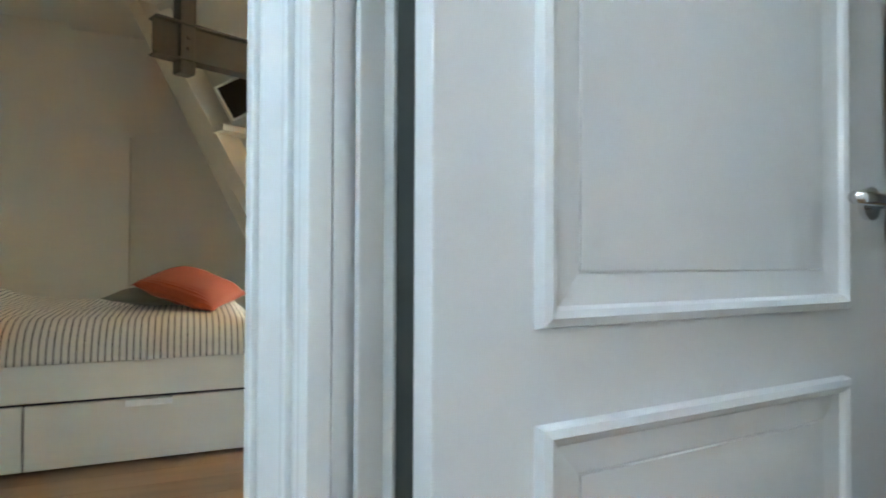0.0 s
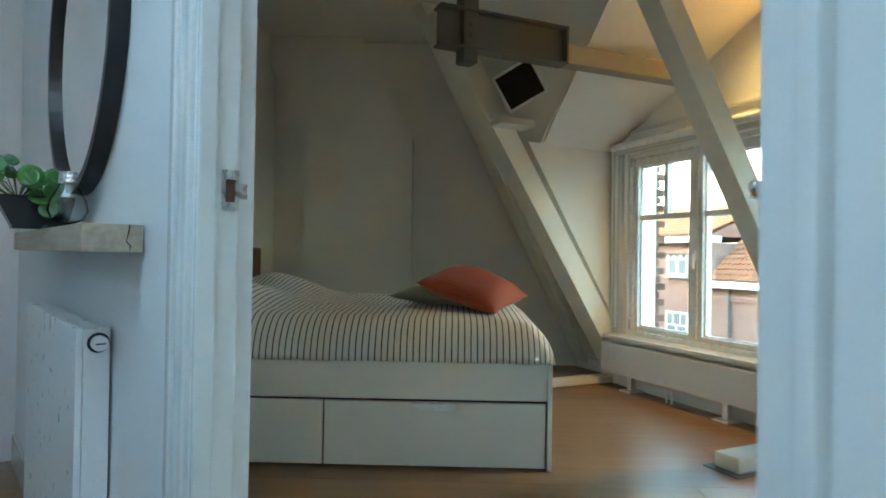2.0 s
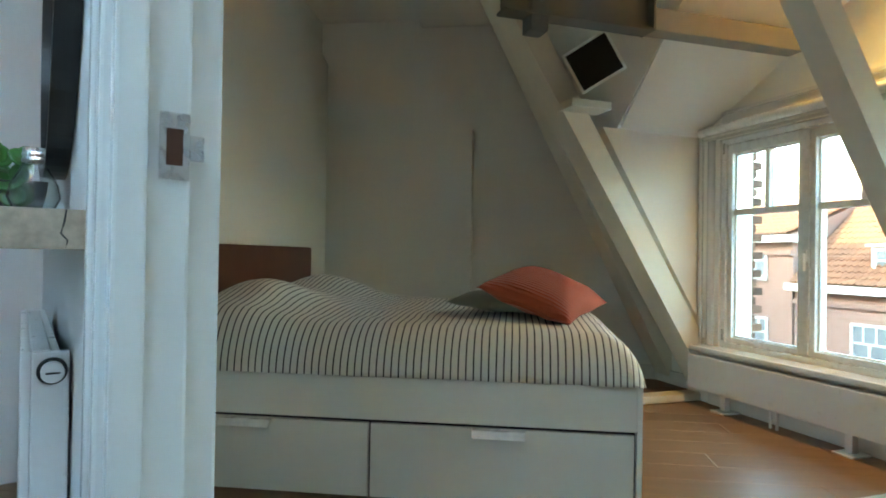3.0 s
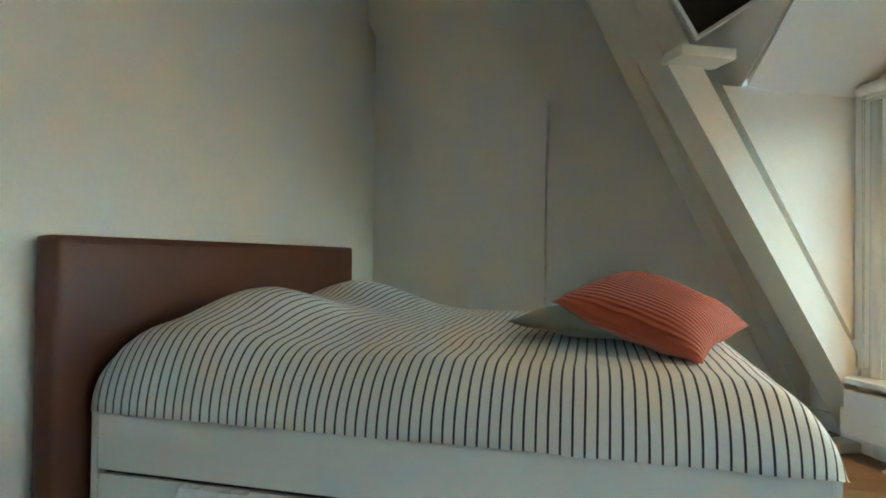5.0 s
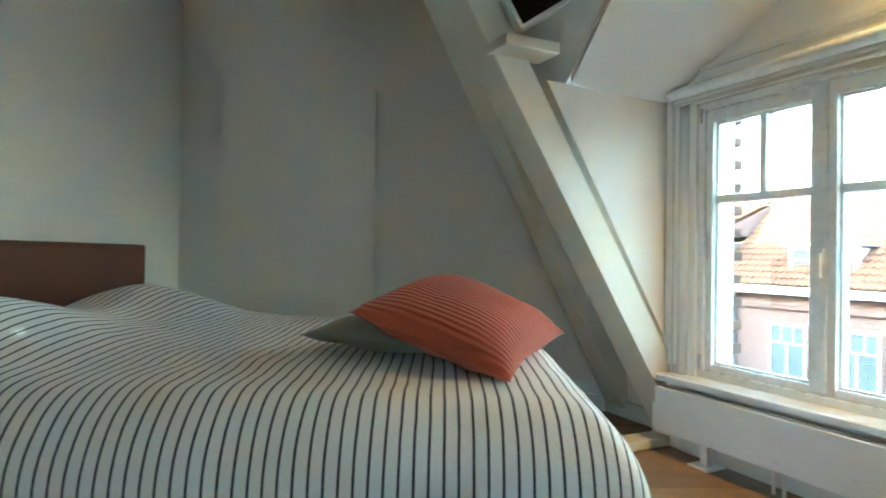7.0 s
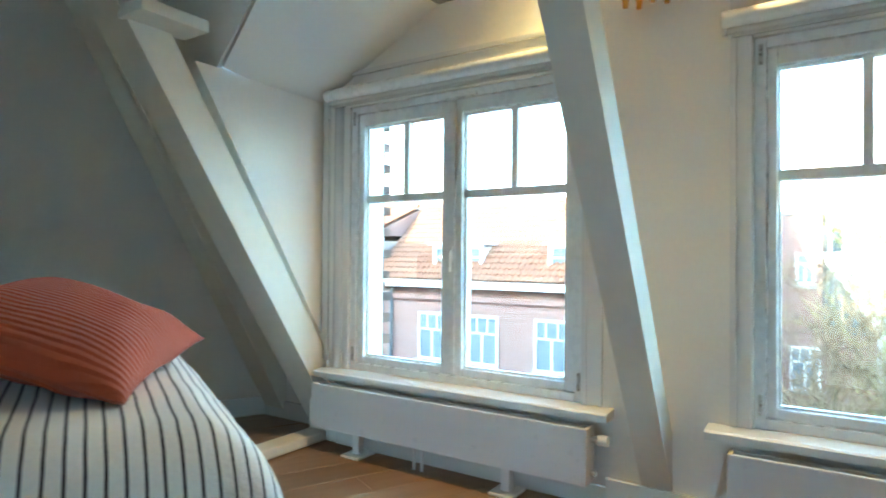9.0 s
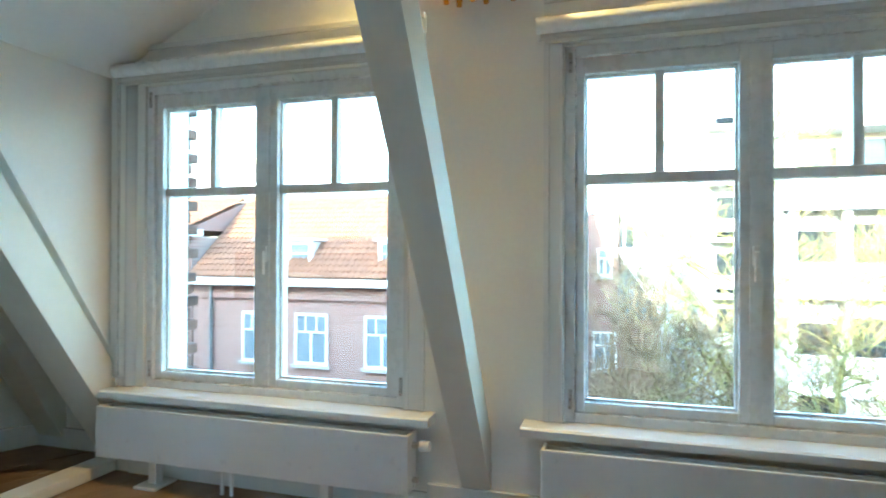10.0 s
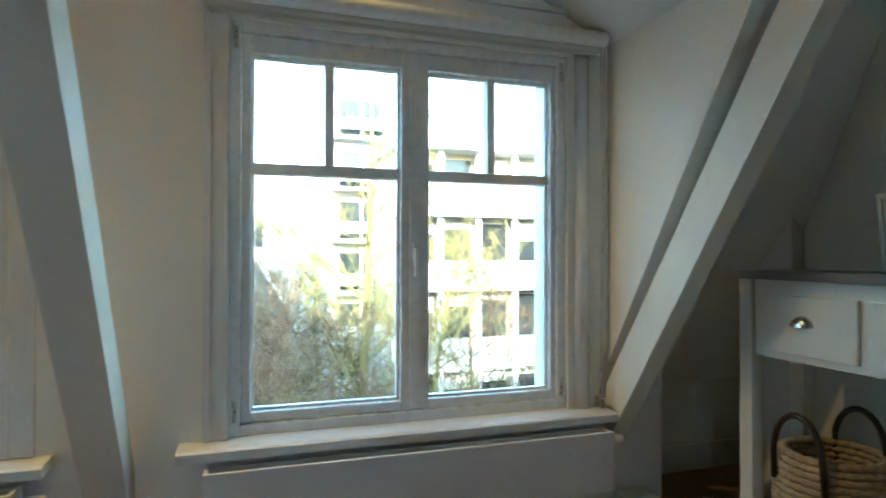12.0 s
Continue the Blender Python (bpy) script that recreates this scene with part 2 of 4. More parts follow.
# window wall with two openings and a gabled top
WZ0, WZ1 = 0.385, 1.74
bm = bmesh.new()
for x0, x1, z0, z1 in ((XL - 0.10, -3.55, -0.1, WZ1), (-2.30, -1.69, -0.1, WZ1), (-0.465, XR + 0.25, -0.1, WZ1), (-3.55, -2.30, -0.1, WZ0), (-1.69, -0.465, -0.1, WZ0)):
    box(x0, x1, YW, YW + 0.28, z0, z1, bm)
prism([(XL - 0.25, YW, WZ1), (XR + 0.25, YW, WZ1), (XR + 0.25, YW, 2.0), (XC, YW, 2.95), (XL - 0.25, YW, 2.0)], (0, 0.28, 0), bm)
structure("wall_north", bm, PLASTER, "white plastered dormer wall around two windows", "wall")

# dormer cheeks
for nm, x, s in (("wall_cheek_west", XL - 0.02, -1), ("wall_cheek_east", XR, 1)):
    structure(nm, prism([(x, YW + 0.02, 1.80), (x, roof_y(1.80, 3.845), 1.80), (x, YW + 0.02, 0.525)], ((-0.08 if s < 0 else 0.05), 0, 0)), PLASTER, "white plastered triangular dormer cheek", "wall")

# sloping roof lining beside and above the dormer
def slope_panel(points, name, label, off=3.97, slope=SLOPE):
    n = Vector((0, 1, slope)).normalized()
    structure(name, prism([(x, off - slope * z, z) for x, z in points], n * 0.12), PLASTER, label, "ceiling")


VX = lambda z: XL + (z - 1.80) / 0.5
slope_panel([(-5.9, -0.1), (-4.28, -0.1), (-4.28, CEILING + 0.05), (-5.9, CEILING + 0.05)], "ceiling_slope_corner", "white sloping attic lining beside the chimney breast", 4.02, 0.54)
slope_panel([(-4.28, -0.1), (XL - 0.05, -0.1), (XL - 0.05, 1.80), (VX(CEILING) if VX(CEILING) < XC else XC, CEILING if VX(CEILING) < XC else dormer_z(XC)), (XC, CEILING + 0.05), (-4.28, CEILING + 0.05)], "ceiling_slope_west", "white sloping attic lining beside the dormer")
slope_panel([(1.6, -0.1), (XR + 0.05, -0.1), (XR + 0.05, 1.80), (XC, dormer_z(XC)), (XC, CEILING + 0.05), (1.6, CEILING + 0.05)], "ceiling_slope_east", "white sloping attic lining beside the dormer")
for nm, x in (("ceiling_dormer_west", XL), ("ceiling_dormer_east", XR)):
    s = 0.03 if x == XL else -0.03
    a, b = (x - s * 3, 1.80 - 0.045), (XC, dormer_z(XC))
    pts = [(a[0], YW + 0.1, a[1]), (b[0], YW + 0.1, b[1]), (b[0], roof_y(b[1]) - 0.02, b[1]), (x, roof_y(1.80) - 0.0, 1.80)]
    structure(nm, prism(pts, (0, 0, 0.08)), CEIL, "white sloping dormer ceiling", "ceiling")
# knee walls at the eaves
structure("wall_knee_west", box(-4.9, XL - 0.1, 3.68, 3.8, -0.1, 0.6), PLASTER, "low white knee wall under the slope", "wall")
structure("wall_knee_east", box(XR + 0.1, 1.6, 3.72, 3.85, -0.1, 0.6), PLASTER, "low white knee wall under the slope", "wall")

# flat ceiling, head wall, back wall
structure("ceiling", box(-6.6, 2.9, 1.15, 2.60, CEILING, CEILING + 0.15), CEIL, "white flat attic ceiling", "ceiling")
bm = box(-6.0, 3.3, -1.6, -1.15, CEILING + 0.004, CEILING + 0.15)
box(-6.0, -0.05, -1.15, -0.22, CEILING + 0.004, CEILING + 0.15, bm)
box(1.25, 3.3, -1.15, -0.22, CEILING + 0.004, CEILING + 0.15, bm)
box(-6.0, 3.3, -0.22, 2.0, CEILING + 0.004, CEILING + 0.15, bm)
structure("ceiling_landing", bm, CEIL, "white landing ceiling with a skylight opening", "ceiling", m=HALL)
headwall = structure("wall_head", box(-0.30, -0.135, -0.2, 3.4, -0.1, CEILING + 0.1), PLASTER, "plain white wall behind the headboard", "wall", m=BED)
BACKANG = radians(63.7)
BACK = Matrix.Translation((-5.591, 1.228, 0)) @ Matrix.Rotation(BACKANG, 4, "Z")    # x along the wall, -y into the room
structure("wall_back", box(-0.3, 3.3, 0, 0.15, -0.1, CEILING + 0.1), PLASTER, "white wall behind the bed", "wall", m=BACK)
# leaning chimney breast
def breast():
    w0, w1, k, lean = 0.32, 1.254, 1.98, 0.515
    top = CEILING + 0.05
    pts = [(w0, 0.02, -0.05), (w1, 0.02, -0.05), (w1, 0.02, k), (w1 - lean * (top - k), 0.02, top), (w0 - lean * (top - k), 0.02, top), (w0, 0.02, k)]
    structure("chimney_breast", prism(pts, (0, -0.18, 0)), PLASTER, "white plastered chimney breast that leans at the top", "chimney", bevel=0.005, m=BACK)


breast()

# hall wall with the bedroom doorway and a pier beside the second doorway
D0, D1, DT = -0.036, 0.857, 2.06
bm = box(-2.35, D0, 0, 0.088, -0.1, CEILING + 0.1)
box(D0, 0.95, 0.03, 0.088, DT, CEILING + 0.1, bm)
prism([(D1, -0.020, -0.1), (1.032, -0.107, -0.1), (1.040, 0.088, -0.1), (0.88, 0.088, -0.1)], (0, 0, CEILING + 0.2), bm)
box(1.042, 3.0, 0.0, 0.088, DT + 0.05, CEILING + 0.1, bm)
box(1.93, 3.0, 0.0, 0.088, -0.1, DT + 0.05, bm)
structure("wall_hall", bm, HALLWALL, "white landing wall with the bedroom doorway", "wall", m=HALL)
E0 = HALL @ Vector((0.95, 0.085, 0))
structure("wall_east", prism([(E0.x, E0.y, -0.1), (E0.x + 0.09, E0.y, -0.1), (0.66 + 0.09, 3.9, -0.1), (0.66, 3.9, -0.1)], (0, 0, CEILING + 0.2)), PLASTER, "white bedroom side wall behind the console table", "wall")
# closing walls of landing and side room
structure("wall_landing_south", box(-2.6, 3.0, -1.45, -1.3, -0.1, CEILING + 0.1), HALLWALL, "plain white landing wall", "wall", m=HALL)
structure("wall_landing_west", box(-2.5, -2.35, -1.45, 0.115, -0.1, CEILING + 0.1), HALLWALL, "plain white landing end wall", "wall", m=HALL)
bm = box(3.0, 3.15, -1.45, -0.9, -0.1, CEILING + 0.1)
box(3.0, 3.15, -0.3, 2.45, -0.1, CEILING + 0.1, bm)
box(3.0, 3.15, -0.9, -0.3, -0.1, 1.15, bm)
box(3.0, 3.15, -0.9, -0.3, 2.05, CEILING + 0.1, bm)
structure("wall_landing_east", bm, HALLWALL, "plain landing end wall with a window opening", "wall", m=HALL)
structure("wall_side_room", box(2.25, 3.15, 2.3, 2.45, -0.1, CEILING + 0.1), HALLWALL, "plain white side room wall", "wall", m=HALL)


# ---- roof timbers ----
def timber(name, x0, x1, off, depth, z0, z1, label, mat=BEAMPAINT, cap=0.0, lean=SLOPE):
    """A leaning roof brace in a plane across the room; off: where its face meets the floor."""
    th = empty(name, Matrix.Translation(((x0 + x1) / 2, off, 0)), label, "roof brace", "roof braces")
    n = Vector((0, 1, lean)).normalized() * depth
    ya, yb = off - lean * z0, off - lean * z1
    bm = prism([(x0, ya, z0), (x1, ya, z0), (x1, yb, z1), (x0, yb, z1)], n)
    part("shaft", bm, mat, th, bevel=0.012, m=th.matrix_basis.inverted())
    if cap:
        part("cap", box(x1 - 0.03, x1 + 0.14, off - lean * cap - 0.02, off - lean * cap + 0.26, cap, cap + 0.05), mat, th, bevel=0.01, m=th.matrix_basis.inverted())
    return th


timber("roof_brace", -3.92, -3.72, 3.63, 0.155, 0.02, 2.6, "cream-painted leaning roof brace beside the dormer", cap=1.87, lean=0.645)
timber("roof_brace", -2.065, -1.955, 3.57, 0.12, 0.02, 2.45, "cream-painted leaning roof post between the windows", lean=0.66)
timber("roof_brace", -0.30, -0.225, 3.65, 0.135, 0.02, 2.6, "cream-painted leaning roof brace beside the console table", lean=0.68)
rafter = empty("roof_rafter", Matrix.Translation((-4.28, 3.68, 0)), "cream-painted rafter leaning against the slope", "rafter")
rn = Vector((0, 1, 0.57)).normalized() * 0.42
part("shaft", prism([(-0.08, 0, 0.02), (0.08, 0, 0.02), (0.08, -0.57 * 2.85, 2.87), (-0.08, -0.57 * 2.85, 2.87)], rn), BEAMPAINT, rafter, bevel=0.015)


def ring(x0, x1, z0, z1, y0, y1, w, wb=None, bm=None):
    """Four members round an opening, butted, in the plane of x and z."""
    wb = w if wb is None else wb
    bm = bm or bmesh.new()
    box(x0, x0 + w, y0, y1, z0, z1, bm)
    box(x1 - w, x1, y0, y1, z0, z1, bm)
    box(x0 + w, x1 - w, y0, y1, z0, z0 + wb, bm)
    box(x0 + w, x1 - w, y0, y1, z1 - w, z1, bm)
    return bm


# ---- windows ----
def window(name, x0, x1, mid, glass, muntins, label):
    th = empty(name, Matrix.Translation(((x0 + x1) / 2, 3.58, WZ0)), label, "window", kind="structure")
    inv = th.matrix_basis.inverted()
    part("window_frame", ring(x0 + 0.001, x1 - 0.001, WZ0 + 0.001, WZ1 - 0.001, 3.515, 3.66, 0.036), PVC, th, bevel=0.004, m=inv)
    for (g0, g1), (s0, s1), mx in zip(glass, ((x0 + 0.038, mid - 0.002), (mid + 0.002, x1 - 0.038)), muntins):
        z0, z1 = 0.458, 1.641
        bm = bmesh.new()
        y0, y1 = 3.530, 3.62
        box(s0, g0, y0, y1, WZ0 + 0.038, WZ1 - 0.038, bm)
        box(g1, s1, y0, y1, WZ0 + 0.038, WZ1 - 0.038, bm)
        box(g0, g1, y0, y1, WZ0 + 0.038, z0, bm)
        box(g0, g1, y0, y1, z1, WZ1 - 0.038, bm)
        sash = part("sash", bm, PVC, th, bevel=0.006, m=inv)
        part("glazing_bar", box(g0, g1, 3.545, 3.605, 1.245, 1.281), PVC, sash, bevel=0.005, m=inv)
        part("glazing_bar", box(mx - 0.016, mx + 0.016, 3.548, 3.602, 1.281, z1), PVC, sash, bevel=0.005, m=inv)
        bead = ring(g0, g1, z0, z1, 3.556, 3.572, 0.009)
        part("glazing_bead", bead, PVC, sash, m=inv)
        for a, b, c, d in ((g0, g1, z0, 1.245), (g0, mx - 0.016, 1.281, z1), (mx + 0.016, g1, 1.281, z1)):
            pane = part("pane", box(a, b, 3.573, 3.579, c, d), GLASS, sash, m=inv)
            pane.visible_shadow = False
    bm = box(mid - 0.012, mid + 0.012, 3.512, 3.53, 0.95, 1.02)
    part("astragal", box(mid - 0.02, mid + 0.02, 3.522, 3.5295, WZ0 + 0.045, WZ1 - 0.045), PVC, th, bevel=0.003, m=inv)
    h = part("window_handle", bm, PVC, th, bevel=0.003, m=inv)
    part("lever", box(mid - 0.009, mid + 0.009, 3.495, 3.512, 0.90, 1.0), PVC, h, bevel=0.004, m=inv)
    for hx in (x0 + 0.02, x1 - 0.02):
        for hz in (0.47, 1.68):
            part("hinge", rod((hx, 3.512, hz - 0.035), (hx, 3.512, hz + 0.035), 0.007), METAL, th, m=inv)
    part("vent_grille", box(mid - 0.03, mid + 0.14, 3.503, 3.5145, 1.705, 1.720), PVC, th, "narrow ventilation slot", m=inv)
    return th


window("window_1", -3.55, -2.30, -2.941, ((-3.475, -2.996), (-2.887, -2.387)), (-3.225, -2.632), "white double casement window facing brick houses")
window("window_2", -1.69, -0.465, -1.064, ((-1.620, -1.115), (-1.013, -0.523)), (-1.365, -0.762), "white double casement window facing bare trees")


def sill(x0, x1, nm):
    bm = prism([(x0, 3.40, 0.352), (x0, 3.515, 0.352), (x0, 3.515, 0.388), (x0, 3.41, 0.384), (x0, 3.40, 0.378)], (x1 - x0, 0, 0))
    structure(nm, bm, GLOSS, "white glossy window sill board", "window sill", bevel=0.004)


sill(-3.70, -2.17, "window_sill_1")
sill(-1.832, -0.310, "window_sill_2")


def casing(x0, x1, z0, z1, name):
    bm = box(x0, x1, 3.487, YW + 0.001, z0, z1)
    if z1 - z0 > x1 - x0:
        box(x0, x0 + 0.02, 3.478, 3.487, z0, z1, bm)
        box(x1 - 0.014, x1, 3.480, 3.487, z0, z1, bm)
    else:
        box(x0, x1, 3.474, 3.487, z1 - 0.022, z1, bm)
        box(x0, x1, 3.480, 3.487, z0, z0 + 0.014, bm)
    structure(name, bm, GLOSS, "white moulded window casing", "trim", bevel=0.003)


casing(-2.297, -2.215, 0.39, 1.84, "trim_1")
casing(-1.762, -1.693, 0.39, 1.84, "trim_2")
casing(-3.52, -2.215, 1.842, 1.915, "trim_3")
casing(-1.762, -0.48, 1.842, 1.915, "trim_4")
for i, x in enumerate((-3.620, -0.403)):
    bm = rod((x, 3.505, 0.39), (x, 3.505, 1.75), 0.03, seg=20)
    ob = structure("trim_%d" % (5 + i), bm, GLOSS, "white rounded window corner moulding", "trim")
    ob.data.polygons.foreach_set("use_smooth", [len(p.vertices) == 4 for p in ob.data.polygons])


def blind(x0, x1, chain_x, label):
    th = empty("roller_blind", Matrix.Translation(((x0 + x1) / 2, 3.45, 1.79)), label, "roller blind", "roller blinds")
    inv = th.matrix_basis.inverted()
    part("roller", rod((x0 + 0.015, 3.470, 1.772), (x1 - 0.015, 3.470, 1.772), 0.017, seg=20), BLINDCLOTH, th, "rolled-up pale cloth", m=inv)
    part("bottom_bar", box(x0 + 0.03, x1 - 0.03, 3.466, 3.476, 1.742, 1.758), BLINDCLOTH, th, bevel=0.003, m=inv)
    part("headrail", rod((x0, 3.454, 1.803), (x1, 3.454, 1.803), 0.030, seg=28), PVC, th, "white rounded headrail", bevel=0.004, m=inv)
    for x in (x0 + 0.002, x1 - 0.014):
        part("bracket", box(x, x + 0.012, 3.455, 3.487, 1.752, 1.80), PVC, th, bevel=0.002, m=inv)
    part("chain", tube([(chain_x, 3.45, 1.79), (chain_x + 0.004, 3.452, 1.2), (chain_x, 3.46, 0.44)], 0.0022, 6), METAL, th, m=inv)
    part("chain", tube([(chain_x + 0.014, 3.45, 1.79), (chain_x + 0.012, 3.452, 1.2), (chain_x + 0.006, 3.46, 0.44)], 0.0022, 6), METAL, th, m=inv)
    part("chain_holder", box(chain_x - 0.010, chain_x + 0.016, 3.44, 3.485, 0.389, 0.435), CHROME, th, "clear shiny chain holder", bevel=0.004, m=inv)


blind(-3.675, -2.24, -3.655, "rolled-up pale roller blind over the window")
blind(-1.785, -0.33, -0.348, "rolled-up pale roller blind beside the table")


# ---- radiators under the windows ----
def convector(x0, x1, valve_end, label):
    th = empty("radiator", Matrix.Translation(((x0 + x1) / 2, 3.40, 0)), label, "radiator", "low radiators")
    inv = th.matrix_basis.inverted()
    part("front_panel", box(x0, x1, 3.354, 3.366, 0.114, 0.330), ENAMEL, th, bevel=0.005, m=inv)
    part("back_panel", box(x0 + 0.01, x1 - 0.01, 3.432, 3.442, 0.125, 0.322), ENAMEL, th, bevel=0.003, m=inv)
    for x in (x0 + 0.001, x1 - 0.013):
        part("end_cap", box(x, x + 0.012, 3.366, 3.45, 0.116, 0.327), ENAMEL, th, bevel=0.004, m=inv)
    bm = bmesh.new()
    n = int((x1 - x0) / 0.03)
    for i in range(n):
        x = x0 + 0.03 + (x1 - x0 - 0.06) * i / (n - 1)
        box(x - 0.0012, x + 0.0012, 3.368, 3.430, 0.13, 0.305, bm)
    part("fins", bm, ENAMEL, th, m=inv)
    for fx in (x0 + 0.265, x1 - 0.355):
        leg = part("leg", box(fx - 0.02, fx + 0.02, 3.39, 3.43, 0.012, 0.125), ENAMEL, th, bevel=0.004, m=inv)
        part("foot_plate", box(fx - 0.055, fx + 0.055, 3.345, 3.475, 0.0, 0.012), ENAMEL, leg, bevel=0.004, m=inv)
    for px in (x0 + 0.60, x0 + 0.645):
        part("pipe", rod((px, 3.41, 0.0), (px, 3.41, 0.125), 0.008), ENAMEL, th, m=inv)
    s = 1 if valve_end > x0 + 0.1 else -1
    v = part("valve", rod((valve_end, 3.41, 0.283), (valve_end + 0.028 * s, 3.41, 0.283), 0.012), METAL, th, m=inv)
    part("valve_knob", rod((valve_end + 0.028 * s, 3.41, 0.283), (valve_end + 0.065 * s, 3.41, 0.283), 0.021, 0.019, 16), ENAMEL, v, bevel=0.003, m=inv)
    part("valve", rod((valve_end, 3.41, 0.155), (valve_end + 0.02 * s, 3.41, 0.155), 0.011), METAL, th, m=inv)


convector(-3.66, -2.231, -2.231, "long low white radiator on feet under the window")
convector(-1.754, -0.355, -0.355, "long low white radiator under the second window")


# ---- tie beams and skirting ----
def tie(x0, x1, y0, y1, h, label):
    th = empty("tie_beam", Matrix.Translation(((x0 + x1) / 2, (y0 + y1) / 2, 0)), label, "tie beam", "tie beams")
    inv = th.matrix_basis.inverted()
    part("beam", box(x0, x1, y0, y1, 0.004, h), BEAMPAINT, th, bevel=0.012, m=inv)
    part("steel_plate", box(x0 - 0.03, x1 + 0.03, y0 - 0.04, y0 + 0.10, 0.0, 0.004), STEEL, th, "dark thin steel plate", m=inv)


tie(-3.80, -3.685, 2.30, 3.49, 0.055, "white-painted floor tie at the foot of a brace")
tie(-2.065, -1.935, 2.70, 3.335, 0.075, "white-painted floor tie under the middle post")
tie(-0.27, -0.13, 2.75, 3.49, 0.055, "white-painted floor tie beside the console table")


def skirting(name, bm, m=None):
    structure(name, bm, GLOSS, "white painted skirting board", "baseboard", bevel=0.004, m=m)


skirting("baseboard_1", box(-2.20, -1.775, 3.484, YW, 0, 0.115))
skirting("baseboard_2", box(-0.05, 1.5, 3.70, 3.72, 0, 0.12))
skirting("baseboard_3", box(1.40, 2.9, -0.018, 0, 0, 0.11), BACK)
skirting("baseboard_4", box(-4.4, XL - 0.12, 3.66, 3.68, 0, 0.10))
skirting("baseboard_5", box(-2.30, -0.07, -0.016, 0, 0, 0.13), HALL)
skirting("baseboard_6", box(XL + 0.1, -2.15, 3.488, YW, 0, 0.08))

# socket on the back wall
sk = empty("wall_socket", BACK @ Matrix.Translation((2.16, 0, 0.28)), "white double wall socket above the skirting", "socket")
part("plate", box(-0.08, 0.08, -0.012, 0, -0.04, 0.04), PVC, sk, bevel=0.004)
for sx in (-0.038, 0.038):
    part("outlet", rod((sx, -0.0125, 0), (sx, -0.0145, 0), 0.021, seg=16), STEELDARK, sk)


# ---- bed ----
def hump(x, y):
    """Height of the quilt's top over the bed."""
    p = 0.140 * math.exp(-((x - 0.25) / 0.31) ** 2) * (0.75 + 0.25 * math.cos((y - 0.55) * 7.0))
    w = 0.012 * noise.noise((x * 2.2, y * 2.2, 0.3)) + 0.0045 * noise.noise((x * 7, y * 7, 4.1)) + 0.0018 * noise.noise((x * 23, y * 19, 7.7))
    return 0.665 + p + w + 0.02 * math.sin(math.pi * min(1, max(0, y / 1.86)))


def quilt():
    x0, x1, y0, y1, zb, R = 0.0, 1.975, -0.012, 1.872, 0.482, 0.17
    def steps(a, b, n, lo, hi):
        core = [a + (b - a) * i / n for i in range(n + 1)]
        e = [R * (1 - math.cos(math.pi / 2 * k / 10)) for k in range(10)]
        out = ([a + v for v in e] if lo else []) + [c for c in core if (not lo or c >= a + R) and (not hi or c <= b - R)] + ([b - v for v in e[::-1]] if hi else [])
        return sorted(set(round(v, 5) for v in out))
    xs, ys = steps(x0, x1, 70, False, True), steps(y0, y1, 64, True, True)
    bm = bmesh.new()
    uvl = bm.loops.layers.uv.new("UVMap")
    grid, uvs = [], {}
    def roundness(d):
        d = min(1.0, max(0.0, d / R))
        return math.sqrt(max(0.0, 1 - (1 - d) ** 2))
    for x in xs:
        row = []
        for y in ys:
            fx, fy = roundness(x1 - x), roundness(min(y - y0, y1 - y))
            head = 0.68 + 0.32 * roundness((x - x0) * 1.0 + 0.002)
            f = min(1.0, max(0.0, 1 - ((1 - fx) ** 2 + (1 - fy) ** 2) ** 0.5)) * head
            z = zb + (hump(x, y) - zb) * f
            side = 1 - fy
            yy = y + (0.010 * noise.noise((x * 9, z * 5, 1.0)) * side)
            xx = x + (0.008 * noise.noise((y * 9, z * 5, 2.0)) * (1 - fx))
            v = bm.verts.new((xx, yy, z))
            arc = x if x < x1 - R else x + (1 - fx) * 0.05
            uvs[v] = (arc, y)
            row.append(v)
        grid.append(row)
    for i in range(len(xs) - 1):
        for j in range(len(ys) - 1):
            f = bm.faces.new((grid[i][j], grid[i + 1][j], grid[i + 1][j + 1], grid[i][j + 1]))
            for lp in f.loops:
                lp[uvl].uv = uvs[lp.vert]
    # turned-under hem, so that the cloth has a thickness
    me_edges = [e for e in bm.edges if e.is_boundary]
    r = bmesh.ops.extrude_edge_only(bm, edges=me_edges)
    for v in [g for g in r["geom"] if isinstance(g, bmesh.types.BMVert)]:
        c = Vector(((x0 + x1) / 2, (y0 + y1) / 2, v.co.z))
        v.co += (c - v.co).normalized() * 0.03
        v.co.z = min(v.co.z, 0.484)
    return bm


def drawer(th, x0, x1, hx0, hx1):
    d = part("drawer", box(x0, x1, 0.0, 0.016, 0.012, 0.2995), BEDWHITE, th, bevel=0.002)
    bm = box(hx0, hx1, -0.028, 0.0, 0.292, 0.2985)
    prism([(hx0, -0.028, 0.298), (hx1, -0.028, 0.298), (hx1, -0.042, 0.272), (hx0, -0.042, 0.272)], (0, 0.004, 0), bm)
    part("handle", bm, PVC, d, "white lip handle", bevel=0.0015)


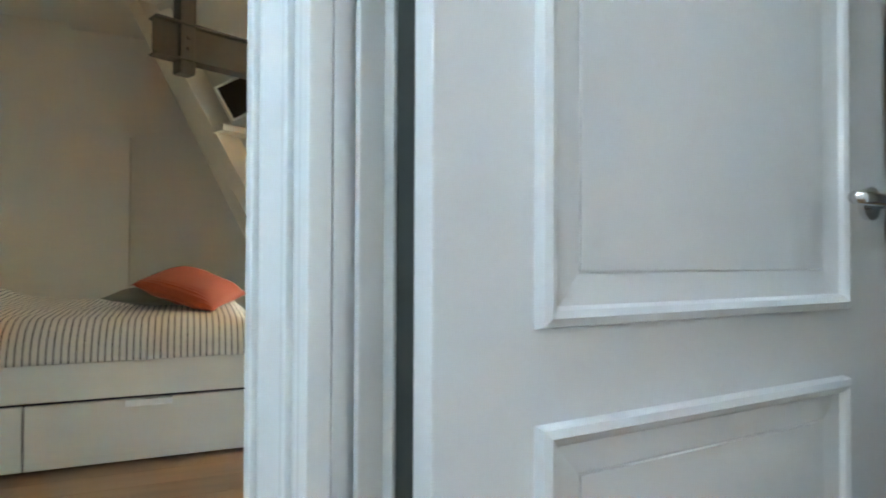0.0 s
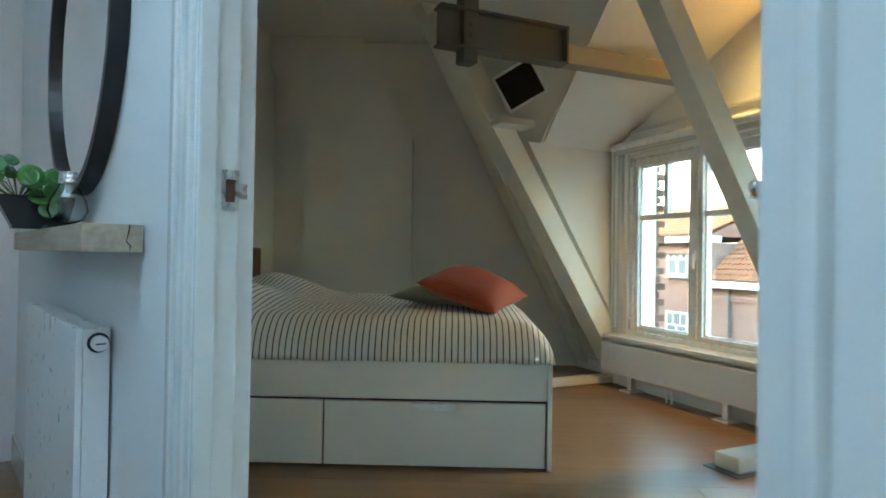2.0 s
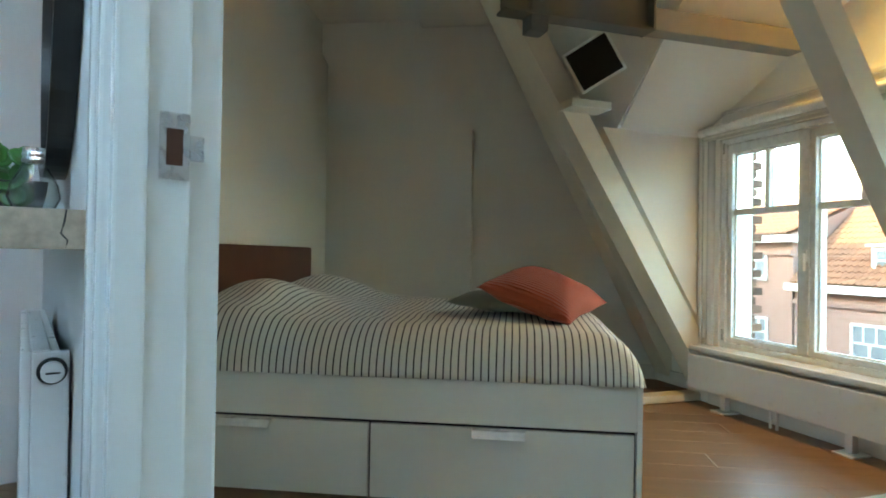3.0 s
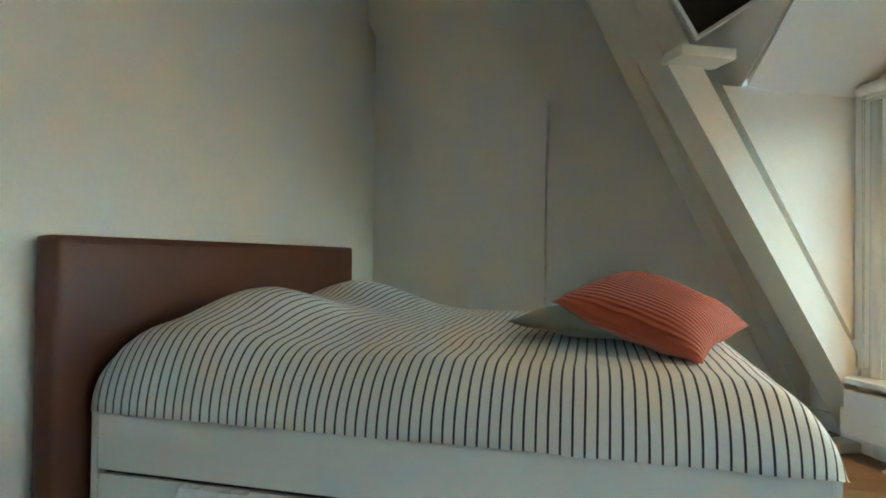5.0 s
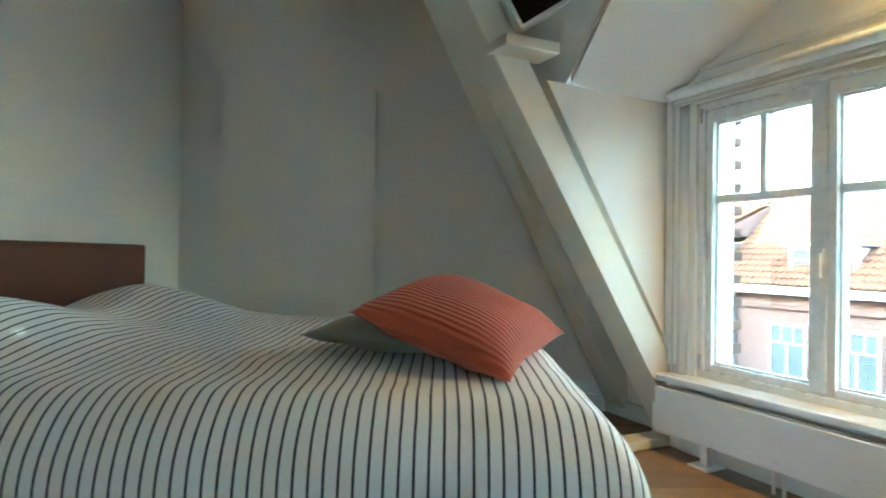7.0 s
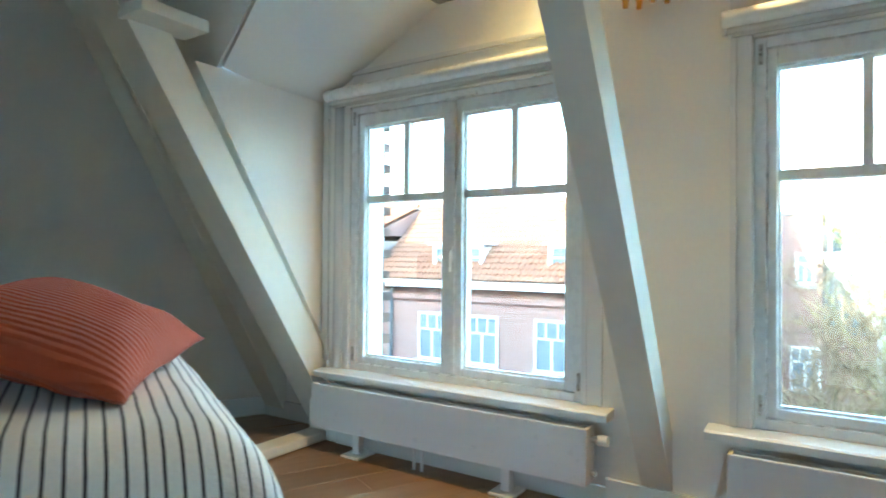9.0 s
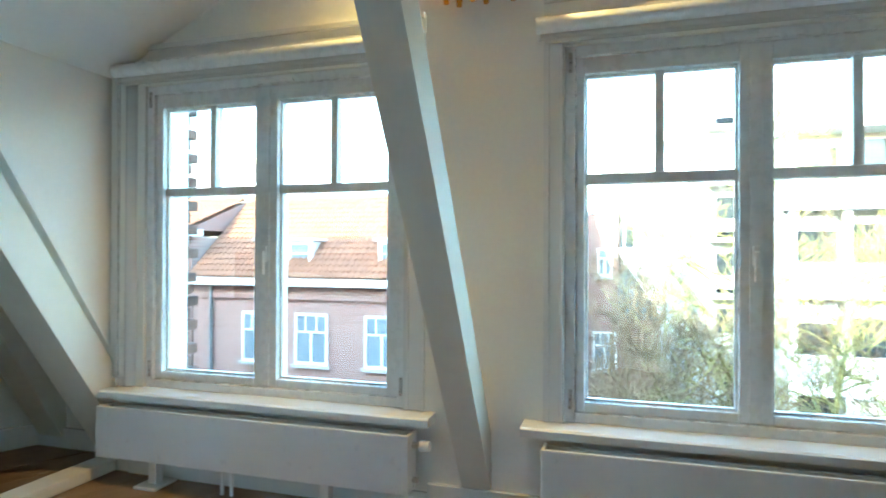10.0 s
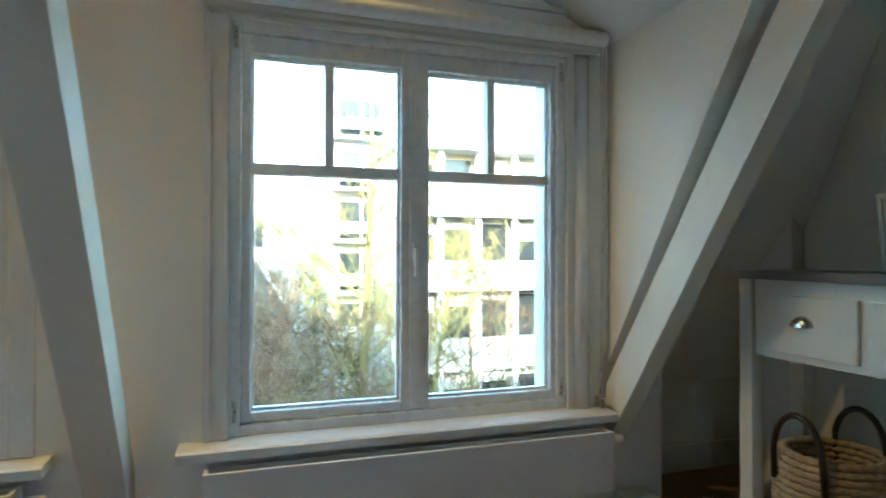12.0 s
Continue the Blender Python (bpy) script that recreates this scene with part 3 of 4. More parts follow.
def bed():
    th = empty("bed", BED, "white storage bed with drawers and brown leather headboard", "bed")
    part("side_rail", box(0.022, 1.94, 0.0, 0.022, 0.312, 0.48), BEDWHITE, th, bevel=0.002)
    part("side_rail", box(0.022, 1.94, 1.838, 1.86, 0.02, 0.48), BEDWHITE, th, bevel=0.002)
    part("foot_board", box(1.94, 1.96, -0.004, 1.864, 0.0, 0.483), BEDWHITE, th, bevel=0.002)
    part("head_post", box(0.0, 0.022, -0.004, 1.864, 0.0, 0.483), BEDWHITE, th, bevel=0.002)
    part("carcass", box(0.022, 1.94, 0.03, 1.836, 0.01, 0.40), STEELDARK, th)
    part("mattress", box(0.03, 1.93, 0.04, 1.82, 0.40, 0.60), BEDWHITE, th, bevel=0.03)
    drawer(th, 0.026, 0.924, 0.32, 0.53)
    drawer(th, 0.932, 1.931, 1.33, 1.53)
    bm = box(-0.115, -0.030, -0.10, 2.025, 0.0, 1.0)
    part("headboard", bm, LEATHER, th, "dark brown leather headboard", bevel=0.022, smooth=True)
    part("headboard_seam", tube([(-0.029, -0.07, 0.975), (-0.029, 2.0, 0.975)], 0.002, 6), LEATHER, th)
    return th


bed()
q = tagged(link("bedspread", quilt(), STRIPE, smooth=True, m=None), "white cotton bedspread with thin dark stripes, draped over the bed", "bedspread")
q.matrix_basis = BED


def cushion(name, size, thick, mat, m, label, seed, uvscale=1.0):
    n = 36
    bm = bmesh.new()
    uvl = bm.loops.layers.uv.new("UVMap")
    for s in (1, -1):
        grid = []
        for i in range(n + 1):
            row = []
            for j in range(n + 1):
                u, v = -1 + 2 * i / n, -1 + 2 * j / n
                pull = 1 - 0.10 * (1 - abs(u) ** 2.0) * abs(v) ** 3
                pull2 = 1 - 0.10 * (1 - abs(v) ** 2.0) * abs(u) ** 3
                h = ((1 - abs(u) ** 2.4) * (1 - abs(v) ** 2.4)) ** 0.55
                edge = max(abs(u), abs(v))
                wr = 0.010 * noise.noise((u * 2.5 + seed, v * 2.5, s)) + 0.010 * noise.noise((u * 9 + seed, v * 9, s)) * edge ** 3 * (1 - edge)
                row.append(bm.verts.new((u * pull2 * size / 2, v * pull * size / 2, s * (h * thick / 2) * (1.0 if s > 0 else 0.7) + wr * (h > 0.01))))
            grid.append(row)
        for i in range(n):
            for j in range(n):
                vs = (grid[i][j], grid[i + 1][j], grid[i + 1][j + 1], grid[i][j + 1])
                f = bm.faces.new(vs if s > 0 else vs[::-1])
                for lp in f.loops:
                    lp[uvl].uv = (lp.vert.co.x * uvscale, lp.vert.co.y * uvscale)
    bmesh.ops.remove_doubles(bm, verts=bm.verts, dist=0.0008)
    ob = tagged(link(name, bm, mat, smooth=True), label, "cushion", "cushions on the bed")
    ob.matrix_basis = m
    return ob


_cx = Vector((0.213, 0.411, 0.066)).normalized()
_cy = Vector((-0.38, 0.228, 0.143))
_cy = (_cy - _cx * _cx.dot(_cy)).normalized()
_cz = _cx.cross(_cy)
CU = BED @ Matrix.Translation((1.617, 0.508, 0.782)) @ Matrix(((_cx.x, _cy.x, _cz.x), (_cx.y, _cy.y, _cz.y), (_cx.z, _cy.z, _cz.z))).to_4x4()
cushion("cushion", 0.465, 0.20, CORD, CU, "coral-red corduroy cushion lying on a green one", 2.0)
cushion("cushion", 0.46, 0.13, GREENCLOTH, BED @ Matrix.Translation((1.46, 0.62, 0.735)) @ Matrix.Rotation(radians(66), 4, "Z") @ Matrix.Rotation(radians(2), 4, "Y"), "grey-green cushion half under the coral one", 5.0)


# ---- steel beam, purlin and loudspeaker ----
def steel():
    a, b = Vector((-2.895, 1.62, 2.055)), Vector((-2.87, 2.39, 2.055))
    m = Matrix.Translation(a) @ Matrix.Rotation(math.atan2(b.y - a.y, b.x - a.x), 4, "Z")
    L = (b - a).length
    th = empty("steel_beam", m, "grey-painted steel channel beam under the ceiling", "steel beam")
    bm = box(0, L, -0.006, 0.006, 0.012, 0.198)
    part("web", bm, STEEL, th)
    for z in (0.0, 0.198):
        part("flange", box(0, L, -0.05, 0.05, z, z + 0.012), STEEL, th, bevel=0.002)
    part("end_plate", box(L, L + 0.01, -0.055, 0.055, 0.0, 0.21), STEEL, th)
    hp = empty("steel_post", Matrix.Translation((-2.905, 1.80, 1.985)), "grey-painted steel post hanging from the ceiling", "steel post")
    part("shaft", box(-0.05, 0.05, -0.045, 0.045, 0.0, CEILING - 1.985), STEEL, hp, bevel=0.016)
    part("bolt", rod((0.052, 0, 0.2), (0.062, 0, 0.2), 0.012, seg=6), STEEL, hp)
    part("bolt", rod((0.052, 0, 0.14), (0.062, 0, 0.14), 0.012, seg=6), STEEL, hp)
    p, r = Vector((-2.868, 2.402, 2.087)), Vector((-2.84, 3.34, 2.09))
    mm = Matrix.Translation(p) @ (r - p).to_track_quat("X", "Z").to_matrix().to_4x4()
    th = empty("purlin", mm, "grey-beige painted timber purlin resting on the gable wall", "purlin")
    part("timber", box(0, (r - p).length - 0.02, -0.05, 0.05, -0.03, 0.08), material("grey_beige_paint", (0.27, 0.26, 0.245), 0.5, grain=15, spread=0.08, bump=0.2), th, bevel=0.01)


steel()


def speaker():
    c = Vector((-3.52, 2.515, 2.128))
    face = (Vector((-0.55, 0.62, 1.15)) - c).normalized()
    m = Matrix.Translation(c) @ face.to_track_quat("Z", "Y").to_matrix().to_4x4() @ Matrix.Rotation(radians(29), 4, "Z")
    th = empty("loudspeaker", m, "white loudspeaker with black front hung on the slope", "loudspeaker")
    w, h = 0.145, 0.132
    part("cabinet", box(-w, w, -h, h, -0.20, -0.004), PVC, th, bevel=0.008)
    part("front_frame", frame_flat(w, h), PVC, th, bevel=0.002)
    part("grille", box(-w + 0.016, w - 0.016, -h + 0.016, h - 0.016, -0.004, 0.002), MESHBLACK, th, "black cloth grille")
    part("bracket", box(0.02, 0.10, -0.03, 0.03, -0.40, -0.20), BLACK, th, bevel=0.006)
    part("cable", tube([(w * 0.6, 0.02, -0.2), (w * 0.75, 0.09, -0.27), (w * 0.5, 0.13, -0.36)], 0.006, 6), BLACK, th)


def frame_flat(w, h):
    bm = box(-w, -w + 0.014, -h, h, -0.004, 0.006)
    box(w - 0.014, w, -h, h, -0.004, 0.006, bm)
    box(-w + 0.014, w - 0.014, -h, -h + 0.014, -0.004, 0.006, bm)
    box(-w + 0.014, w - 0.014, h - 0.014, h, -0.004, 0.006, bm)
    return bm


speaker()


# ---- gilded carving with its lamp ----
def carving():
    th = empty("gilded_carving", Matrix.Translation((-1.965, 3.485, 2.115)), "gilded wooden carving with fringe hung between the windows", "wall carving")
    bm = bmesh.new()
    prof = [(-0.14, -0.13), (0.14, -0.13), (0.17, -0.05), (0.13, 0.10), (0.09, 0.22), (0, 0.27), (-0.09, 0.22), (-0.13, 0.10), (-0.17, -0.05)]
    prism([(x, -0.06, z) for x, z in prof], (0, 0.06, 0), bm)
    part("body", bm, GOLD, th, bevel=0.02)
    for i in range(7):
        x = -0.15 + 0.05 * i
        part("fold", tube([(x, -0.062, -0.10), (x * 0.8, -0.085, 0.02), (x * 0.45, -0.07, 0.16)], [0.016, 0.022, 0.012], 8), GOLD, th)
        part("tassel", rod((x, -0.05, -0.14), (x, -0.05, -0.20 - 0.015 * (i % 2)), 0.017, 0.010, 8), GOLD, th)
    for s in (-1, 1):
        part("wing", tube([(s * 0.12, -0.05, 0.12), (s * 0.22, -0.06, 0.04), (s * 0.235, -0.05, -0.06), (s * 0.21, -0.045, -0.12)], [0.03, 0.035, 0.025, 0.008], 8), GOLD, th)


carving()
lamp = empty("wall_lamp", Matrix.Translation((-1.995, 3.40, 2.52)), "small warm wall lamp above the gilded carving", "wall lamp")
part("arm", tube([(0, 0.09, 0.04), (0, 0.03, 0.06), (0, 0, 0.03)], 0.006, 8), METAL, lamp)
bm = lathe([(0.012, 0.035), (0.018, 0.03), (0.04, -0.03), (0.037, -0.03), (0.014, 0.026)], 20)
part("shade", bm, METAL, lamp)
bulb = new("lamp_light", bpy.data.lights.new("lamp_light", "SPOT"))
bulb.data.energy, bulb.data.color, bulb.data.spot_size, bulb.data.spot_blend, bulb.data.shadow_soft_size = 3.0, (1.0, 0.62, 0.22), radians(140), 1.0, 0.03
bulb.matrix_world = look((-1.995, 3.36, 2.47), (-1.99, 3.46, 2.0))


# ---- doors and door frames ----
def door_leaf(name, m, width, panels, side, label, lever_x, lever_z, lever_side):
    th = empty(name, m, label, "door", kind="structure")
    H = 2.02
    part("leaf", box(0, width, -0.02, 0.02, 0.012, H), DOORPAINT, th, bevel=0.003)
    for s in (1, -1):
        for z0, z1 in ((0.19, panels[2]), (panels[3], 1.90)):
            x0, x1 = panels[0], panels[1]
            bm = bmesh.new()
            prof = ((0.0, 0.0), (0.003, 0.013), (0.012, 0.016), (0.020, 0.012), (0.024, 0.006), (0.058, 0.0015), (0.060, 0.0))
            loops = [[bm.verts.new((xx, s * (0.02 + hgt), zz)) for xx, zz in ((x0 + i, z0 + i), (x1 - i, z0 + i), (x1 - i, z1 - i), (x0 + i, z1 - i))] for i, hgt in prof]
            for p, q2 in zip(loops, loops[1:]):
                for i in range(4):
                    j = (i + 1) % 4
                    bm.faces.new((p[i], p[j], q2[j], q2[i]))
            part("panel_moulding", bm, DOORPAINT, th)
            field = box(x0 + 0.061, x1 - 0.061, min(s * 0.0195, s * 0.0235), max(s * 0.0195, s * 0.0235), z0 + 0.061, z1 - 0.061)
            part("panel", field, DOORPAINT, th, bevel=0.001)
    for s in lever_side:
        ro = part("rosette", rod((lever_x, s * 0.02, lever_z), (lever_x, s * 0.028, lever_z), 0.026, seg=24), CHROME, th)
        part("lever", tube([(lever_x, s * 0.028, lever_z), (lever_x, s * 0.060, lever_z), (lever_x - 0.012, s * 0.068, lever_z), (lever_x - 0.13, s * 0.068, lever_z)], 0.0095, 12), CHROME, ro, "chrome door lever", smooth=True)
    for hz in (0.25, 1.85):
        part("hinge", rod((-0.006, side * 0.02, hz - 0.045), (-0.006, side * 0.02, hz + 0.045), 0.007, seg=10), METAL, th)
    return th


hA = math.atan2(0.93, -0.37)
door_leaf("door_1", HALL @ Matrix.Translation((0.875, 0.118, 0)) @ Matrix.Rotation(hA, 4, "Z"), 0.76, (0.12, 0.64, 0.73, 0.88), -1, "white panelled bedroom door standing open", 0.70, 1.078, (1, -1))
hB = radians(53.0)
door_leaf("door_2", HALL @ Matrix.Translation((1.105, -0.062, 0)) @ Matrix.Rotation(hB, 4, "Z"), 0.825, (0.121, 0.704, 0.793, 0.893), -1, "white panelled landing door standing ajar", 0.772, 1.055, (-1,))


def door_trim(name, pieces, label, m=HALL):
    bm = bmesh.new()
    for s0, s1, d0, d1, z0, z1 in pieces:
        box(s0, s1, d0, d1, z0, z1, bm)
    structure(name, bm, GLOSS, label, "trim", bevel=0.004, m=m)


TOP = 2.06
PIER = HALL @ Matrix.Translation((0.857, -0.020, 0)) @ Matrix.Rotation(math.atan2(-0.088, 0.176), 4, "Z")
door_trim("door_frame_1", [(-0.092, -0.070, -0.022, 0.0, 0, TOP + 0.09), (-0.070, -0.024, -0.014, 0.0, 0, TOP + 0.07), (-0.024, -0.004, -0.020, 0.0, 0, TOP + 0.02)], "white moulded door casing on the landing")
door_trim("door_frame_2", [(-0.0355, 0.004, -0.010, 0.062, 0, TOP), (0.004, 0.019, -0.010, 0.020, 0, TOP - 0.01), (-0.0355, -0.019, 0.062, 0.098, 0, TOP), (-0.080, -0.0365, 0.0885, 0.102, 0, TOP)], "white glossy door lining with rebate")
door_trim("door_frame_4", [(0.0, 0.026, -0.012, -0.001, 0, TOP + 0.09), (0.026, 0.040, -0.019, -0.001, 0, TOP + 0.07), (0.040, 0.122, -0.012, -0.001, 0, TOP + 0.07), (0.122, 0.136, -0.021, -0.001, 0, TOP + 0.07), (0.136, 0.174, -0.014, -0.001, 0, TOP + 0.07), (0.174, 0.196, -0.026, -0.001, 0, TOP + 0.09)], "wide white moulded casing between two doors", PIER)
door_trim("door_frame_5", [(1.041, 1.046, -0.084, -0.030, 0, TOP), (1.046, 1.058, -0.036, -0.004, 0, TOP), (1.041, 1.050, -0.004, 0.088, 0, TOP)], "white lining of the second doorway")
door_trim("door_frame_6", [(0.004, 0.90, 0.022, 0.090, TOP - 0.012, TOP - 0.001), (-0.070, 0.90, -0.014, 0.029, TOP + 0.0, TOP + 0.07)], "white door head above the bedroom doorway")
# dark strip that paints the shade in the gap beside the hinges
structure("door_gap_shade", box(1.0585, 1.084, -0.030, -0.006, 0.0, TOP), material("dark_green_grey_gap", (0.05, 0.056, 0.052), 0.8, grain=40, spread=0.15), "dark grey-green strip standing in for the shaded gap at the hinge side", "trim", m=HALL)
st = empty("strike_plate", HALL @ Matrix.Translation((0.0045, 0.046, 1.066)), "brushed steel strike plate in the door lining", "strike plate")
bm = bmesh.new()
for a, b, c, d in ((-0.014, 0.014, 0.017, 0.033), (-0.014, 0.014, -0.034, -0.020), (-0.014, -0.008, -0.020, 0.017), (0.008, 0.014, -0.020, 0.017)):
    box(0, 0.0025, a, b, c, d, bm)
part("plate", bm, METAL, st)
part("mortise", box(-0.004, 0.0008, -0.008, 0.008, -0.020, 0.017), material("raw_wood_mortise", (0.12, 0.05, 0.03), 0.8), st)
part("lip", box(0, 0.003, 0.014, 0.028, -0.014, 0.012), METAL, st, bevel=0.001)
for z in (0.025, -0.027):
    part("screw", rod((0.0025, 0, z), (0.0036, 0, z), 0.004, seg=10), METAL, st)


# ---- landing: mirror, shelf, plant, radiator ----
def wall_mirror():
    th = empty("wall_mirror", HALL @ Matrix.Translation((-0.86, -0.03, 1.53)) @ Matrix.Rotation(radians(90), 4, "X"), "round wall mirror with deep black metal rim", "mirror")
    seg, R = 72, 0.42
    prof = [(R, -0.028), (R, 0.012), (R - 0.022, 0.012), (R - 0.022, 0.0), (R - 0.022, -0.028)]
    bm = bmesh.new()
    rings = [[bm.verts.new((r * math.cos(2 * math.pi * i / seg), r * math.sin(2 * math.pi * i / seg), z)) for i in range(seg)] for r, z in prof]
    for k in range(len(prof)):
        p, q2 = rings[k], rings[(k + 1) % len(prof)]
        for i in range(seg):
            j = (i + 1) % seg
            bm.faces.new((p[i], p[j], q2[j], q2[i]))
    part("rim", bm, BLACK, th, "black metal rim", bevel=0.002)
    part("glass", rod((0, 0, -0.026), (0, 0, -0.006), R - 0.0225, seg=72), MIRROR, th, "clear mirror glass")


wall_mirror()
sh = empty("wall_shelf", HALL @ Matrix.Translation((-0.306, 0, 0.960)), "thick pale oak shelf block with a crack", "shelf")
part("board", box(-1.09, 0, -0.109, -0.003, 0.0, 0.055), OAK, sh, bevel=0.003)
part("crack", tube([(0.0004, -0.028, 0.055), (0.0004, -0.030, 0.038), (0.0004, -0.034, 0.022), (0.0004, -0.026, 0.012), (0.0004, -0.028, 0.002)], [0.0010, 0.0016, 0.0013, 0.0012, 0.0005], 6), STEELDARK, sh)


def vase_plant():
    base = HALL @ Matrix.Translation((-0.78, -0.058, 1.0155)) @ Matrix.Scale(1.35, 4)
    v = empty("bulb_vase", base, "glass light-bulb vase in a black stand", "vase")
    part("stand", box(-0.03, 0.03, -0.036, 0.036, 0.0, 0.006), BLACK, v, bevel=0.001)
    part("bulb", lathe([(0.006, 0.008), (0.026, 0.016), (0.034, 0.034), (0.031, 0.052), (0.019, 0.074), (0.014, 0.086), (0.014, 0.104), (0.0125, 0.104), (0.0125, 0.086), (0.017, 0.073), (0.0285, 0.052), (0.031, 0.034), (0.024, 0.018), (0.005, 0.011)], 24), BULBGLASS, v, "clear glass bulb", smooth=True)
    part("screw_neck", lathe([(0.0152, 0.084), (0.0165, 0.088), (0.0152, 0.092), (0.0165, 0.096), (0.0152, 0.100), (0.0152, 0.106)], 20), METAL, v, "ribbed metal neck")
    th = empty("pilea_plant", base @ Matrix.Translation((-0.02, -0.018, 0)), "green pilea plant with round leaves in a black pot", "plant")
    rnd = random.Random(7)
    pot = prism([(-0.075, -0.062, 0.0), (-0.030, -0.062, 0.0), (-0.030, 0.028, 0.0), (-0.075, 0.028, 0.0)], (0, 0, 0.004))
    for y0, y1, yb0, yb1 in ((-0.090, -0.084, -0.062, -0.056), (0.034, 0.040, 0.022, 0.028)):
        prism([(-0.075, yb0, 0.004), (-0.075, yb1, 0.004), (-0.075, y1, 0.062), (-0.075, y0, 0.062)], (0.045, 0, 0), pot)
    for x in (-0.075, -0.034):
        prism([(x, -0.056, 0.004), (x, 0.022, 0.004), (x, 0.034, 0.062), (x, -0.084, 0.062)], (0.004, 0, 0), pot)
    part("pot", pot, BLACK, th, "tapered black pot")
    part("soil", box(-0.070, -0.036, -0.070, 0.024, 0.040, 0.052), STEELDARK, th)
    root = Vector((-0.052, -0.052, 0.052))
    for i in range(30):
        a = rnd.uniform(-0.25 * math.pi, 1.25 * math.pi)
        reach = rnd.uniform(0.035, 0.085)
        tip = root + Vector((rnd.uniform(-0.035, 0.055), reach * 0.95 * math.cos(a) - 0.008, 0.016 + reach * 0.85 * math.sin(a)))
        mid = root.lerp(tip, 0.55) + Vector((0, 0, 0.012))
        s = part("stem", tube([root, mid, tip], 0.0011, 5), STEM, th)
        r = rnd.uniform(0.012, 0.022)
        nrm = Vector((rnd.uniform(0.5, 1.0), rnd.uniform(-0.5, 0.5), rnd.uniform(-0.1, 0.7))).normalized()
        bm = bmesh.new()
        rows = []
        for k, (rr, dz) in enumerate(((0.25, 0.0), (0.6, 0.002), (0.9, 0.0035), (1.0, 0.002))):
            rows.append([bm.verts.new((r * rr * math.cos(2 * math.pi * q2 / 14), r * rr * math.sin(2 * math.pi * q2 / 14), dz)) for q2 in range(14)])
        c = bm.verts.new((0, 0, -0.001))
        for q2 in range(14):
            bm.faces.new((c, rows[0][q2], rows[0][(q2 + 1) % 14]))
        for p, q3 in zip(rows, rows[1:]):
            for q2 in range(14):
                bm.faces.new((p[q2], p[(q2 + 1) % 14], q3[(q2 + 1) % 14], q3[q2]))
        res = bmesh.ops.extrude_face_region(bm, geom=list(bm.faces))
        for vv in [gg for gg in res["geom"] if isinstance(gg, bmesh.types.BMVert)]:
            vv.co.z -= 0.0008
        part("leaf", bm, LEAF, th, m=Matrix.Translation(tip) @ nrm.to_track_quat("Z", "Y").to_matrix().to_4x4(), smooth=True)


vase_plant()


def hall_radiator():
    th = empty("radiator", HALL @ Matrix.Translation((-0.547, 0, 0)), "white panel radiator with thermostat knob under the shelf", "radiator")
    part("front_panel", box(-0.80, 0, -0.074, -0.060, 0.12, 0.79), ENAMEL, th, bevel=0.005)
    part("back_panel", box(-0.80, 0, -0.032, -0.020, 0.12, 0.79), ENAMEL, th, bevel=0.004)
    part("side_cover", box(-0.014, 0.002, -0.0595, -0.006, 0.125, 0.788), ENAMEL, th, bevel=0.003)
    bm = bmesh.new()
    for i in range(30):
        x = -0.78 + i * 0.026
        box(x, x + 0.014, -0.058, -0.034, 0.786, 0.790, bm)
    part("top_grille", bm, ENAMEL, th)
    k = part("thermostat", rod((0.002, -0.031, 0.756), (0.030, -0.031, 0.756), 0.017, seg=20), ENAMEL, th, bevel=0.003)
    part("dark_ring", rod((0.003, -0.031, 0.756), (0.008, -0.031, 0.756), 0.0225, seg=24), BLACK, k)
    part("pointer", box(0.030, 0.0312, -0.041, -0.021, 0.7545, 0.7575), BLACK, k)
    for x in (-0.68, -0.12):
        part("wall_bracket", box(x, x + 0.03, -0.019, 0.0, 0.3, 0.7), ENAMEL, th)
    part("pipe", rod((-0.05, -0.048, 0.0), (-0.05, -0.048, 0.122), 0.008), ENAMEL, th)


hall_radiator()


